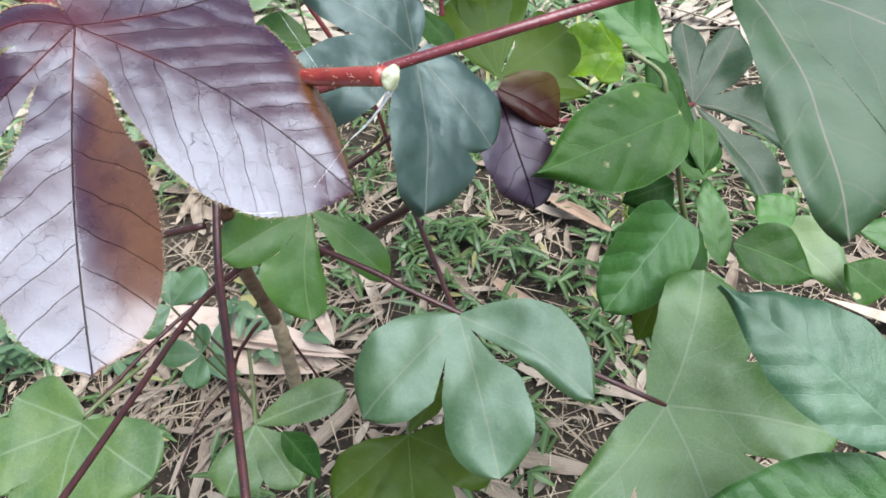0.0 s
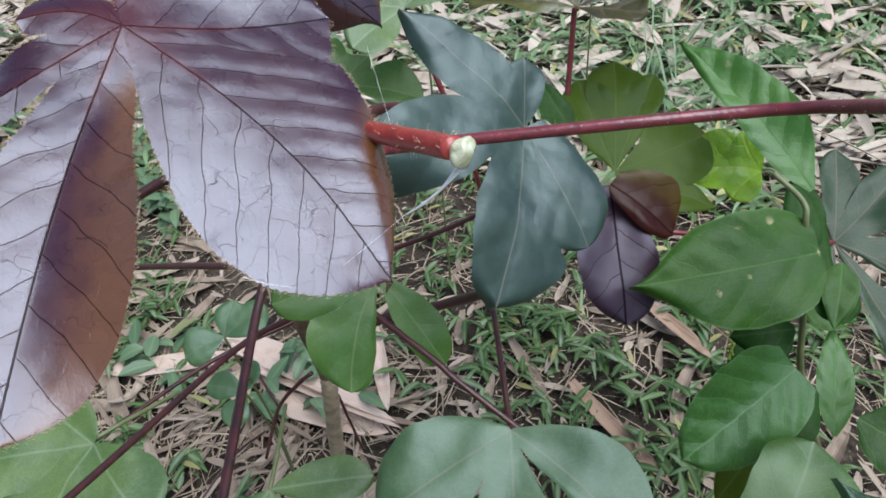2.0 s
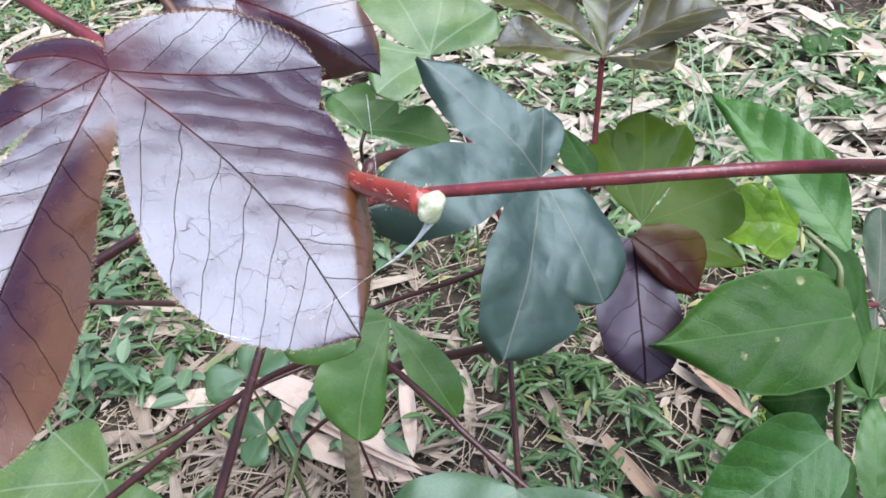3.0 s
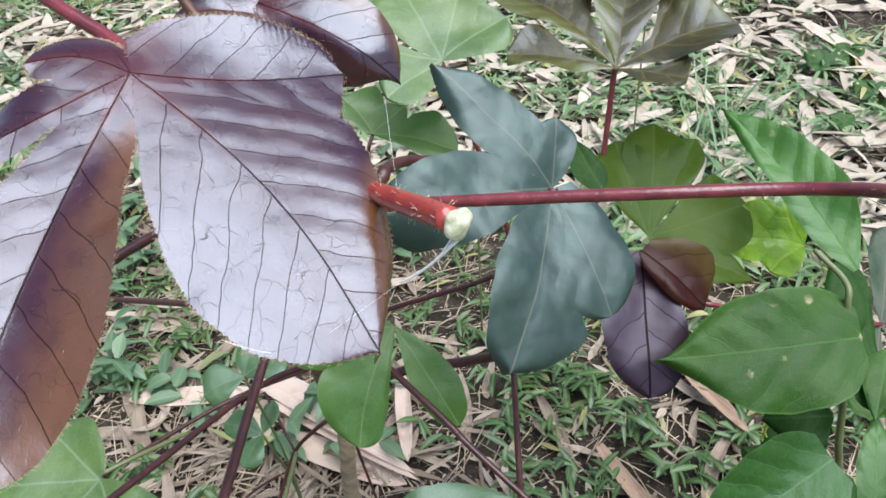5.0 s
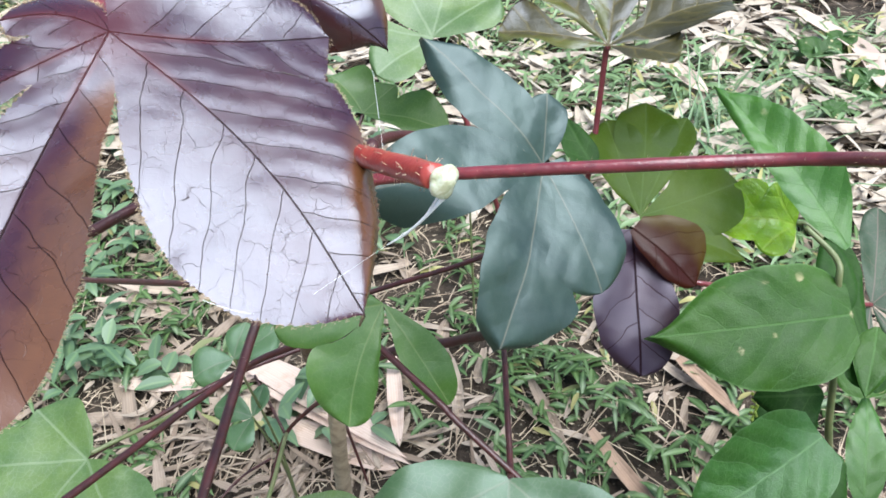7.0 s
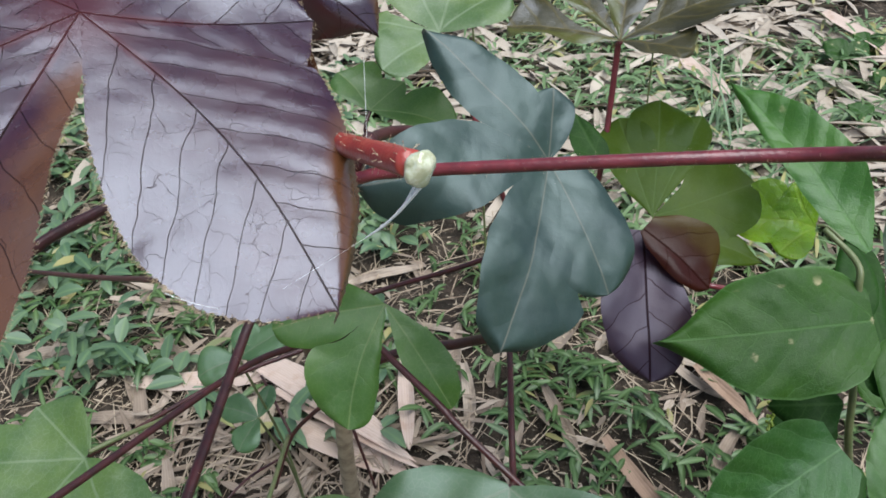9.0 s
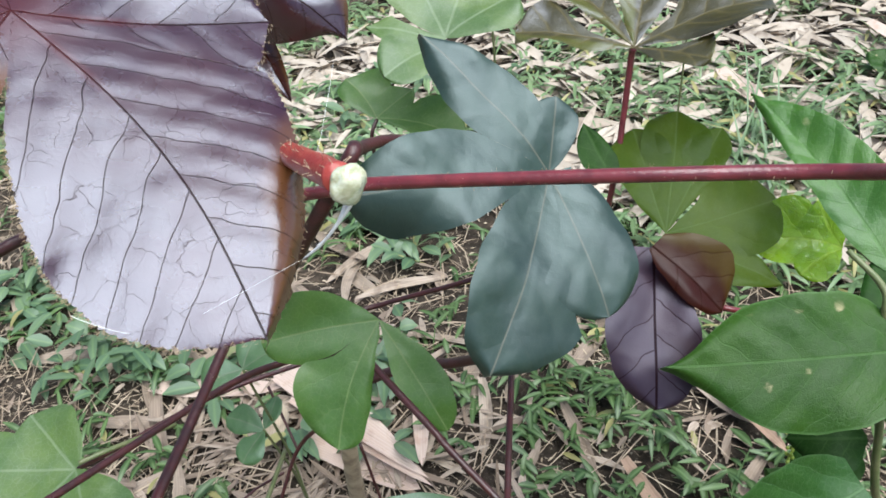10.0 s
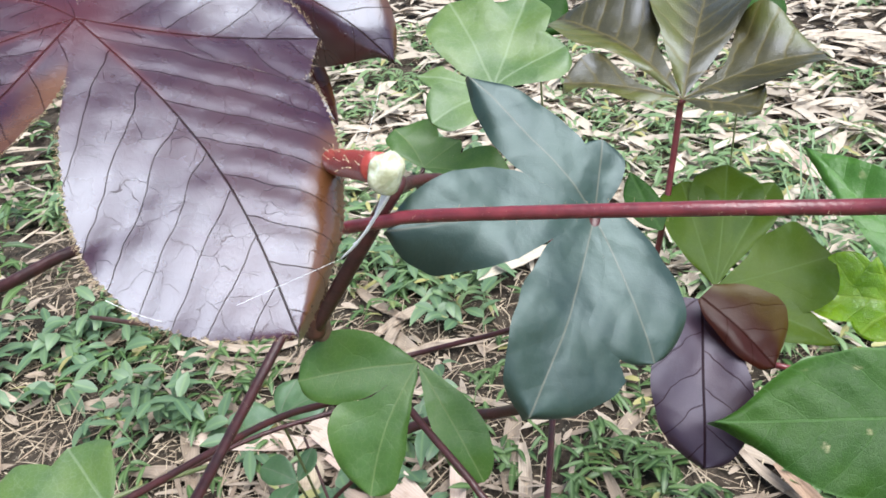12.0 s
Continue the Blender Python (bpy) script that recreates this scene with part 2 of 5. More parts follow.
MATS = {
    # Bronze is margin colour, and on turned-away halves also painted loss of sheen.
    "purple": leaf_material("purple_leaf", (0.020, 0.003, 0.010), (0.030, 0.006, 0.010), (0.007, 0.001, 0.002), rough=0.27, spec=0.56, coat=0.4, tint=(0.80, 0.84, 1.0), matt=0.8, ior=1.7, edge_or_dull=(0.100, 0.040, 0.014), edge_from=0.46,
                            through=0.11, lucent=(0.40, 0.16, 0.04), gap=0.105, slope=0.85, line=0.034, rib=0.0024, strong=0.9, relief=1.0, net=0.05, quilt=0.19, crackle=0.55, groove=0.8, blush=(0.060, 0.007, 0.008), grain=0.13, cell=0.012),
    "teal": leaf_material("dark_teal_leaf", (0.013, 0.026, 0.020), (0.017, 0.033, 0.023), (0.13, 0.12, 0.09), rough=0.43, spec=0.68, coat=0.0, tint=(0.82, 0.95, 1.0),
                          through=0.07, strong=0.05, relief=0.6, gap=0.17, quilt=0.4, depth=0.0012, line=0.05, groove=0.02, ribtone=0.55, rib=0.005, wrinkle=0.25, net=0.05, cell=0.015),
    "violet": leaf_material("violet_leaf", (0.020, 0.010, 0.020), (0.026, 0.011, 0.016), (0.008, 0.003, 0.006), rough=0.42, spec=0.5, tint=(0.88, 0.84, 1.0),
                            through=0.06, lucent=(0.20, 0.06, 0.02), strong=0.75, relief=0.5, net=0.05, gap=0.15, line=0.07, rib=0.008, ribtone=0.95, wrinkle=0.4, matt=0.85),
    "russet": leaf_material("russet_leaf", (0.030, 0.005, 0.004), (0.040, 0.011, 0.005), (0.014, 0.003, 0.003), rough=0.36, spec=0.18,
                            through=0.14, lucent=(0.25, 0.08, 0.02), strong=0.7, relief=0.6, net=0.05, gap=0.13, line=0.08, rib=0.007, edge_or_dull=(0.070, 0.045, 0.010), edge_from=0.35, matt=0.8),
    "olive": leaf_material("olive_leaf", (0.036, 0.068, 0.004), (0.050, 0.080, 0.005), (0.10, 0.15, 0.05), rough=0.45, spec=0.2, through=0.36, strong=0.14,
                           gap=0.22, line=0.05, rib=0.006, tint=(0.90, 1.0, 0.96), ribtone=0.5, relief=0.9, quilt=0.4, lucent=(0.16, 0.22, 0.015)),
    # Olive on one half of each lobe paints the half without sheen.
    "topleaf": leaf_material("bronze_leaf", (0.034, 0.030, 0.010), (0.046, 0.040, 0.011), (0.130, 0.105, 0.045), rough=0.34, spec=0.75, tint=(0.84, 0.86, 1.0),
                             through=0.12, strong=0.55, gap=0.13, relief=1.0, quilt=0.35, depth=0.0010, line=0.2, slope=0.6, edge_or_dull=(0.080, 0.085, 0.012), edge_from=0.05, matt=0.6),
    # Also on some green leaves, where the paleness paints their sheen.
    "pale": leaf_material("pale_or_sheen_leaf", (0.060, 0.118, 0.032), (0.090, 0.150, 0.030), (0.26, 0.32, 0.20), rough=0.48, spec=0.8, through=0.28, strong=0.18, gap=0.2, line=0.06, ribtone=0.4, rib=0.009, relief=0.7),
    "green": leaf_material("green_leaf", (0.048, 0.118, 0.018), (0.066, 0.142, 0.020), (0.20, 0.26, 0.10), rough=0.45, spec=0.7, through=0.26, strong=0.15, gap=0.2, line=0.05, ribtone=0.5, rib=0.006, relief=0.8, quilt=0.4),
    "mid": leaf_material("mid_green_leaf", (0.038, 0.086, 0.010), (0.052, 0.104, 0.013), (0.22, 0.26, 0.16), rough=0.48, spec=0.8, through=0.20, strong=0.3, gap=0.26, line=0.05,
                         tint=(0.90, 1.0, 0.96), rib=0.009, ribtone=0.42, relief=0.8, quilt=0.4),
    "sage": leaf_material("sage_leaf", (0.038, 0.086, 0.024), (0.048, 0.100, 0.026), (0.17, 0.17, 0.12), rough=0.48, spec=0.9, through=0.14, strong=0.14,
                          gap=0.24, relief=0.35, line=0.05, tint=(0.85, 0.97, 1.0), ribtone=0.4, rib=0.007, wrinkle=0.6),
    # For dark leaves, and for sapling leaves whose shade is put into the colour.
    "deep": leaf_material("deep_or_shaded_leaf", (0.011, 0.036, 0.006), (0.018, 0.052, 0.008), (0.05, 0.10, 0.03), rough=0.42, through=0.15, strong=0.35, spec=0.08),
    "dark": leaf_material("grey_green_leaf", (0.014, 0.033, 0.014), (0.020, 0.040, 0.017), (0.12, 0.085, 0.070), rough=0.42, spec=0.28,
                          through=0.08, strong=0.35, gap=0.15, line=0.06, ribtone=0.7, wrinkle=0.4, rib=0.005),
    "dusk": leaf_material("dusky_leaf", (0.020, 0.048, 0.016), (0.030, 0.064, 0.021), (0.16, 0.13, 0.11), rough=0.42, spec=0.4,
                          through=0.12, strong=0.22, gap=0.16, tint=(0.90, 1.0, 0.96), ribtone=0.7, rib=0.005, wrinkle=0.5, net=0.06),
    "leafgreen": leaf_material("ovate_green_leaf", (0.018, 0.056, 0.005), (0.026, 0.070, 0.006), (0.085, 0.17, 0.05), rough=0.42, spec=0.25, through=0.16,
                               gap=0.19, slope=0.9, line=0.05, strong=0.4, relief=1.0, spots=0.85, quilt=0.5, depth=0.0010, ribtone=0.55, rib=0.007, wrinkle=0.16, margin=0.6),
    "ridged": leaf_material("ridged_green_leaf", (0.022, 0.070, 0.012), (0.030, 0.086, 0.014), (0.12, 0.21, 0.09), rough=0.40, spec=0.38, through=0.14, tint=(0.90, 1.0, 0.96),
                            gap=0.15, slope=0.9, line=0.06, strong=0.35, relief=1.0, quilt=0.6, depth=0.0010, ribtone=0.6, rib=0.007, wrinkle=0.25, margin=0.3),
    "bluegreen": leaf_material("blue_green_leaf", (0.026, 0.080, 0.026), (0.036, 0.098, 0.030), (0.12, 0.21, 0.12), rough=0.44, spec=0.8, through=0.15,
                               gap=0.17, slope=0.9, line=0.06, strong=0.35, relief=0.6, quilt=0.7, depth=0.0012, tint=(0.90, 1.0, 0.96), wrinkle=0.2),
    "bright": leaf_material("bright_green_leaf", (0.030, 0.105, 0.010), (0.046, 0.130, 0.013), (0.11, 0.24, 0.06), rough=0.42, spec=0.6, through=0.24, gap=0.13,
                            slope=0.9, line=0.06, strong=0.22, relief=1.0, spots=0.3, quilt=0.45, depth=0.0010, margin=0.3),
    "young": leaf_material("yellow_green_leaf", (0.150, 0.290, 0.010), (0.220, 0.380, 0.016), (0.30, 0.42, 0.06), rough=0.25, spec=0.8, through=0.28,
                           gap=0.10, slope=0.8, relief=1.0, quilt=0.15, depth=0.003),
    "redstem": stem_material("red_petiole", (0.165, 0.022, 0.029), (0.100, 0.012, 0.017), 0.33, 0.8),
    "redstub": stem_material("red_cut_petiole", (0.32, 0.045, 0.030), (0.24, 0.025, 0.022), 0.36, 0.7),
    "darkstem": stem_material("dark_red_stem", (0.062, 0.013, 0.013), (0.034, 0.009, 0.009), 0.42, 0.6),
    "brownstem": stem_material("brown_stem", (0.095, 0.036, 0.024), (0.055, 0.026, 0.018), 0.5, 0.4),
    "greenstem": stem_material("green_stem", (0.100, 0.125, 0.045), (0.140, 0.145, 0.065), 0.45, 0.5),
    "bud": stem_material("yellow_green_bud", (0.30, 0.36, 0.05), (0.20, 0.28, 0.04), 0.45, 0.5),
    "bark": stem_material("grey_bark", (0.42, 0.32, 0.22), (0.26, 0.19, 0.13), 0.8, 0.25, 120.0, 1.0),
    "twigbark": stem_material("brown_bark", (0.22, 0.14, 0.095), (0.13, 0.08, 0.055), 0.7, 0.3, 140.0, 0.8),
    "hair": stem_material("gland_hair", (0.40, 0.30, 0.18), (0.30, 0.20, 0.12), 0.4, 0.6),
    "bristle": stem_material("bristle", (0.60, 0.50, 0.34), (0.20, 0.05, 0.04), 0.4, 0.6, 900.0),
    "thread": stem_material("white_thread", (0.94, 0.94, 0.92), (0.88, 0.88, 0.85), 0.4, 0.5),
}


def ground_material():
    n = Nodes("soil")
    ob = n.coords("Object")
    crumbs = n.noise(ob, 60.0, 8.0, 0.65)
    patch = n.ramp(n.noise(ob, 5.0, 5.0), 0.35, 0.65)
    colour = n.mix(patch, (0.058, 0.040, 0.030), (0.125, 0.092, 0.068))
    colour = n.mix(n.ramp(crumbs, 0.3, 0.75), (0.030, 0.024, 0.018), colour)
    colour = n.mix(n.ramp(n.noise(ob, 210.0, 3.0), 0.62, 0.72), colour, (0.26, 0.22, 0.17))
    n.bump(n.math("ADD", crumbs, n.math("MULTIPLY", n.noise(ob, 300.0, 6.0), 0.4)), 1.0, 0.012)
    return n.finish(colour, 0.9, 0.2)


def litter_material(name, a, b, dark):
    n = Nodes(name)
    uv = n.coords("UV")
    x, y, _ = n.split(uv)
    r = n.math("ADD", n.math("MULTIPLY", n.island(), 0.55), n.math("MULTIPLY", n.each(), 0.45))
    colour = n.mix(r, a, b)
    fibre = n.math("PINGPONG", n.math("MULTIPLY", y, 40.0), 0.5)
    colour = n.mix(n.math("MULTIPLY", fibre, 0.5), colour, dark)
    ob = n.coords("Object")
    colour = n.mix(n.ramp(n.noise(ob, 55.0, 5.0), 0.50, 0.75, 0.0, 0.6), colour, dark)
    n.bump(n.math("ADD", fibre, n.noise(ob, 200.0, 3.0)), 0.5, 0.0008)
    return n.finish(colour, 0.65, 0.3, 0.0, 0.2, 0.12, b)


def grass_material(name, a, b, dry=0.06):
    n = Nodes(name)
    r = n.island()
    x, y, _ = n.split(n.coords("UV"))
    colour = n.mix(r, a, b)
    colour = n.mix(n.ramp(n.math("ABSOLUTE", y), 0.0, 0.02, 0.45, 0.0), colour, (0.20, 0.30, 0.12))
    colour = n.mix(n.ramp(r, 1.0 - dry - 0.01, 1.0 - dry), colour, (0.34, 0.30, 0.12))
    n.bump(n.noise(n.coords("Object"), 260.0, 3.0), 0.4, 0.0006)
    return n.finish(colour, 0.42, 0.5, 0.0, 0.2, 0.25, tuple(c * 1.8 for c in b))


def sap_material():
    n = Nodes("milky_sap")
    ob = n.coords("Object")
    colour = n.mix(n.ramp(n.noise(ob, 420.0, 3.0), 0.4, 0.62), (0.50, 0.50, 0.31), (0.70, 0.70, 0.52))
    n.bump(n.noise(ob, 900.0, 3.0), 0.5, 0.0004)
    n.put(n.bsdf.inputs["Transmission Weight"], 0.25)
    return n.finish(colour, 0.10, 0.8)


MATS["sap"] = sap_material()
MATS["soil"] = ground_material()
MATS["litter"] = litter_material("dry_litter", (0.54, 0.44, 0.355), (0.18, 0.125, 0.09), (0.12, 0.08, 0.055))
MATS["farlitter"] = litter_material("pale_dry_litter", (0.55, 0.47, 0.39), (0.31, 0.24, 0.18), (0.16, 0.11, 0.08))
MATS["sheath"] = litter_material("dry_sheath", (0.61, 0.48, 0.41), (0.51, 0.38, 0.32), (0.38, 0.24, 0.17))
MATS["brownsheath"] = litter_material("brown_sheath", (0.40, 0.27, 0.195), (0.31, 0.20, 0.14), (0.16, 0.10, 0.065))
MATS["straw"] = litter_material("straw", (0.56, 0.46, 0.34), (0.26, 0.18, 0.125), (0.12, 0.08, 0.05))
# Green taken down: the shade the shrub casts is put into this colour.
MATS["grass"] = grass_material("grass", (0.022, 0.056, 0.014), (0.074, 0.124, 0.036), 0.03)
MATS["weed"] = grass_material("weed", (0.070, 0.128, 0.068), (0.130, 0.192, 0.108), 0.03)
# Left paler than the near grass, without that painted shade.
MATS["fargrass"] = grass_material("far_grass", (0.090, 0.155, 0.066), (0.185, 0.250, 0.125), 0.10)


# ---- building helpers ----
def mesh_of(name, verts, faces, material, uvs=None, smooth=True, rim=None):
    me = bpy.data.meshes.new(name)
    me.from_pydata([tuple(v) for v in verts], [], [tuple(f) for f in faces])
    if uvs is not None:
        layer = me.uv_layers.new(name="UVMap")
        loops = np.empty(len(me.loops), dtype=np.int32)
        me.loops.foreach_get("vertex_index", loops)
        layer.data.foreach_set("uv", np.asarray(uvs, dtype=np.float32)[loops].ravel())
        if rim is not None:
            layer = me.uv_layers.new(name="Rim")
            layer.data.foreach_set("uv", np.asarray(rim, dtype=np.float32)[loops].ravel())
    if smooth:
        me.polygons.foreach_set("use_smooth", np.ones(len(me.polygons), dtype=bool))
    me.materials.append(MATS[material])
    me.update()
    return me


def thing(name, base, label, category, group=""):
    ob = new(name)
    ob.empty_display_size = 0.02
    ob.location = base
    return tagged(ob, label, category, group)


def part(name, verts, faces, material, parent, label="", uvs=None, rim=None):
    """One mesh under a thing or a part; verts in world metres."""
    shift = Vector()
    p = parent
    while p is not None:
        shift += p.location
        p = p.parent
    verts = np.asarray(verts, dtype=float) - np.array(shift)
    ob = new(name, mesh_of(name, verts, faces, material, uvs, True, rim))
    ob.parent = parent
    return tagged(ob, label)


STATIONS = np.array([0, 0.1, 0.2, 0.35, 0.5, 0.65, 0.8, 0.92, 1.0])
OUTLINES = {
    "waist": (0.0, 0.30, 0.46, 0.62, 0.86, 1.0, 0.95, 0.68, 0.0),
    "neck": (0.10, 0.34, 0.62, 0.94, 1.0, 0.92, 0.74, 0.48, 0.0),
    "broad": (0.6, 1.0, 1.3, 1.5, 1.5, 1.3, 1.0, 0.6, 0.0),
    "obov": (0.0, 0.30, 0.50, 0.78, 0.96, 1.0, 0.88, 0.60, 0.0),
    "ell": (0.05, 0.44, 0.68, 0.90, 1.0, 0.97, 0.82, 0.50, 0.0),
    "round": (0.0, 0.30, 0.50, 0.76, 0.94, 1.0, 0.99, 0.86, 0.0),
    "big": (0.30, 0.62, 0.84, 0.98, 1.0, 0.86, 0.62, 0.36, 0.0),
    "notched": (0.40, 0.80, 1.06, 1.04, 0.96, 0.83, 0.62, 0.30, 0.0),
    "full": (0.10, 0.28, 0.50, 0.78, 0.96, 1.00, 0.84, 0.50, 0.0),
    "most": (0.18, 0.38, 0.53, 0.68, 0.77, 0.77, 0.66, 0.45, 0.0),
    "slim": (0.12, 0.26, 0.36, 0.46, 0.52, 0.52, 0.44, 0.30, 0.0),
    "drip": (0.45, 0.85, 0.95, 1.0, 0.98, 0.84, 0.42, 0.09, 0.0),
    "spoon": (0.0, 0.17, 0.31, 0.60, 0.86, 1.0, 0.98, 0.78, 0.0),
    "wide": (0.40, 0.62, 0.77, 0.92, 1.0, 0.97, 0.82, 0.50, 0.0),
    "blunt": (0.40, 0.62, 0.77, 0.92, 1.0, 1.0, 0.92, 0.68, 0.0),
    "base": (0.55, 0.80, 0.94, 1.0, 1.0, 0.92, 0.74, 0.48, 0.0),
    "short": (0.55, 0.80, 0.94, 1.0, 1.0, 0.98, 0.92, 0.78, 0.0),
    "ovate": (0.06, 0.55, 0.84, 1.0, 0.97, 0.82, 0.55, 0.26, 0.0),
    "tipped": (0.12, 0.64, 0.87, 1.0, 0.99, 0.84, 0.52, 0.10, 0.0),
    "lanc": (0.05, 0.40, 0.68, 0.93, 1.0, 0.90, 0.62, 0.32, 0.0),
}


def outline(kind, u):
    fine = np.linspace(0, 1, 241)
    heights = list(OUTLINES[kind])
    blunt = kind in ("round", "spoon", "obov", "blunt")
    if blunt:
        heights[-2:] = [max(heights[-2], 0.85), 0.8]
    w = np.interp(fine, STATIONS, heights)
    pad = np.concatenate([np.full(9, w[0]), w, np.full(9, w[-1]) if blunt else -w[-10:-1][::-1]])
    w = np.convolve(pad, np.ones(19) / 19, "valid")
    if blunt:
        w *= np.sqrt(np.clip(1 - (np.clip(fine - 0.70, 0, 1) / 0.30) ** 2.2, 0, 1))
    else:
        w *= np.clip((1 - fine) / 0.03, 0, 1) ** 0.5
    return np.interp(u, fine, np.maximum(w, 0))


def ripple(p, scale, seed):
    return np.array([noise.noise(Vector((x * scale + seed, y * scale, seed * 1.7))) for x, y in p])


WAVES = {"young": 0.0080, "teal": 0.0022, "violet": 0.0028, "pale": 0.0028, "topleaf": 0.0018, "sage": 0.0030, "ridged": 0.0016, "leafgreen": 0.0012}


def leaf(plant, material, base, normal, fold, bend, teeth, lobes, label="", rows=34, half=8):
    """A leaf of one or more lobes that meet at its petiole. Each lobe: tip, half width, sideways bow, outline."""
    base, nrm = np.array(base), np.array(normal) / np.linalg.norm(normal)
    e1 = np.array(lobes[0][0]) - base
    e1 -= nrm * (e1 @ nrm)
    e1 /= np.linalg.norm(e1)
    e2 = np.cross(nrm, e1)
    flat = [((np.array(t) - base) @ e1, (np.array(t) - base) @ e2) for t, *_ in lobes]
    angle = [math.atan2(b, a) for a, b in flat]
    length = [math.hypot(a, b) for a, b in flat]
    mean = sum(length) / len(length)
    area = [a * lobe[1] for a, lobe in zip(length, lobes)]
    verts, faces, uvs, rim, across = [], [], [], [], []
    seed = 10 * abs(base[0]) + 7 * abs(base[1]) + len(lobes)
    if teeth:
        rows, half = 120, 20
    for i, (tip, wide, bow, kind, *own) in enumerate(lobes):
        around = sorted(((angle[j] - angle[i]) % math.tau, j) for j in range(len(lobes)) if j != i)
        left = right = None
        if around:
            (gap, j), (wrap, m) = around[0], around[-1]
            if gap < 2.5:
                left = min(1.45, gap * area[i] / (area[i] + area[j]))
            if math.tau - wrap < 2.5:
                right = min(1.45, (math.tau - wrap) * area[i] / (area[i] + area[m]))
        u = np.linspace(0, 1, rows + 1) ** 0.92
        if not teeth:
            u = 0.5 * u + 0.5 * np.sin(u * math.pi / 2)
        x = u * length[i]
        mid = bow * np.sin(np.pi * u)
        upper, lower = (kind.split("/") * 2)[:2]
        w = wide * outline(lower, u)
        hi, lo = mid + wide * outline(upper, u), mid - w
        mid = mid * (1.0 if teeth else 0.35)
        if teeth:
            hi = hi + 0.0003 * np.sin(x * 4200 + 1) * (w > 0.002)
            lo = lo - 0.0003 * np.sin(x * 3900) * (w > 0.002)
        else:
            hi = hi + 0.012 * wide * np.sin(x * 420 + seed) * (w > 0.002)
            lo = lo + 0.012 * wide * np.sin(x * 380 + 2 * seed) * (w > 0.002)
        open_up = 1.0 if teeth else 1 + 4 * np.clip(u - (0.35 if kind in ("round", "spoon", "obov", "blunt") else 0.65), 0, 1)
        if left is not None:
            wall = x * math.tan(left) * open_up
            last = max(np.nonzero(hi >= wall)[0])
            hi = np.where(np.arange(rows + 1) <= last, wall, np.minimum(hi, wall))
        if right is not None:
            wall = -x * math.tan(right) * open_up
            last = max(np.nonzero(lo <= wall)[0])
            lo = np.where(np.arange(rows + 1) <= last, wall, np.maximum(lo, wall))
        free_lo = [True] * (rows + 1) if right is None else list(lo > -x * math.tan(right) * open_up + 1e-6)
        free_hi = [True] * (rows + 1) if left is None else list(hi < x * math.tan(left) * open_up - 1e-6)
        mid = np.clip(mid, lo, hi)
        loose = []
        for free in (free_lo, free_hi):
            first = next((a for a in range(1, rows) if free[a]), rows)
            loose.append(np.clip((u - u[first]) / 0.3 + (1.0 if first == 1 else 0.0), 0, 1))
        k = np.linspace(-1, 1, 2 * half + 1)
        y = np.where(k[None, :] >= 0, mid[:, None] + (hi - mid)[:, None] * k, mid[:, None] + (mid - lo)[:, None] * k)
        X = np.repeat(x[:, None], 2 * half + 1, 1)
        off = y - mid[:, None]
        r = np.hypot(X, y)
        q = np.clip(r / max(length), 0, 1)
        crease = np.where(k[None, :] >= 0, own[0], own[1]) if own else fold
        if kind == "waist":
            crease = np.where(k[None, :] >= 0, crease * np.interp(q, (0.0, 0.35, 0.46, 0.6, 0.76, 1.0), (1.0, 1.0, 0.86, 0.66, 0.42, 0.1)), crease)
        roll = np.where(k[None, :] >= 0, 0.20 if kind == "notched/full" else 0.0 if kind == "waist" else 0.03, 0.0) if teeth else 0.16
        ease = np.where(k[None, :] >= 0, loose[1][:, None], loose[0][:, None])
        h = ease * crease * (np.abs(off) * 0.5 + off * off / wide) * np.clip(q * 3, 0, 1) + bend * mean * 4 * q * (1 - q)
        h = h + (0.00004 if teeth else 0.0002) * i * np.clip(q * 2.5 - 0.6, 0, 1) - ease * roll * wide * k[None, :] ** (6 if teeth else 4) * np.clip(q * 2, 0, 1)
        h = h + ease * (0.012 if teeth else 0.09) * wide * np.sin(X * (260 if teeth else 130) + seed + k[None, :]) * k[None, :] ** 2 * np.clip(q * 2, 0, 1)
        c, s = math.cos(angle[i]), math.sin(angle[i])
        P = np.stack([(X * c - y * s).ravel(), (X * s + y * c).ravel()], 1)
        h = h.ravel() + (0.00035 if teeth else WAVES.get(material, 0.0021)) * ripple(P, 45, seed) + (0.00008 if teeth else 0.0002) * ripple(P, 200, seed)
        W = base + P[:, :1] * e1 + P[:, 1:] * e2 + h[:, None] * nrm
        n0, m = len(verts), 2 * half + 1
        verts += list(W)
        uvs += list(np.stack([X.ravel() * 10, off.ravel() * 10], 1))
        # The waist lobe takes bronze over most of one half, for its missing sheen.
        share = np.where(k > 0, 0.44 + 0.5 * k, k) if kind == "waist" else 1.3 * k if kind == "notched/full" else k if not teeth else 0.5 * k
        across += list(np.stack([X.ravel() * 10, (share[None, :] * (np.maximum(ease, np.clip(q * 5, 0, 1)) if kind == "waist" else ease)).ravel()], 1))
        for a in range(rows):
            for b in range(2 * half):
                v = n0 + a * m + b
                faces.append((v, v + m, v + m + 1, v + 1))
        G = W.reshape(rows + 1, m, 3)
        rim += [(G[a, 0], G[a, 0] - G[a, 1]) for a in range(1, rows) if free_lo[a]] + [(G[a, -1], G[a, -1] - G[a, -2]) for a in range(1, rows) if free_hi[a]]
    ob = part("leaf", verts, faces, material, plant, label, uvs, across)
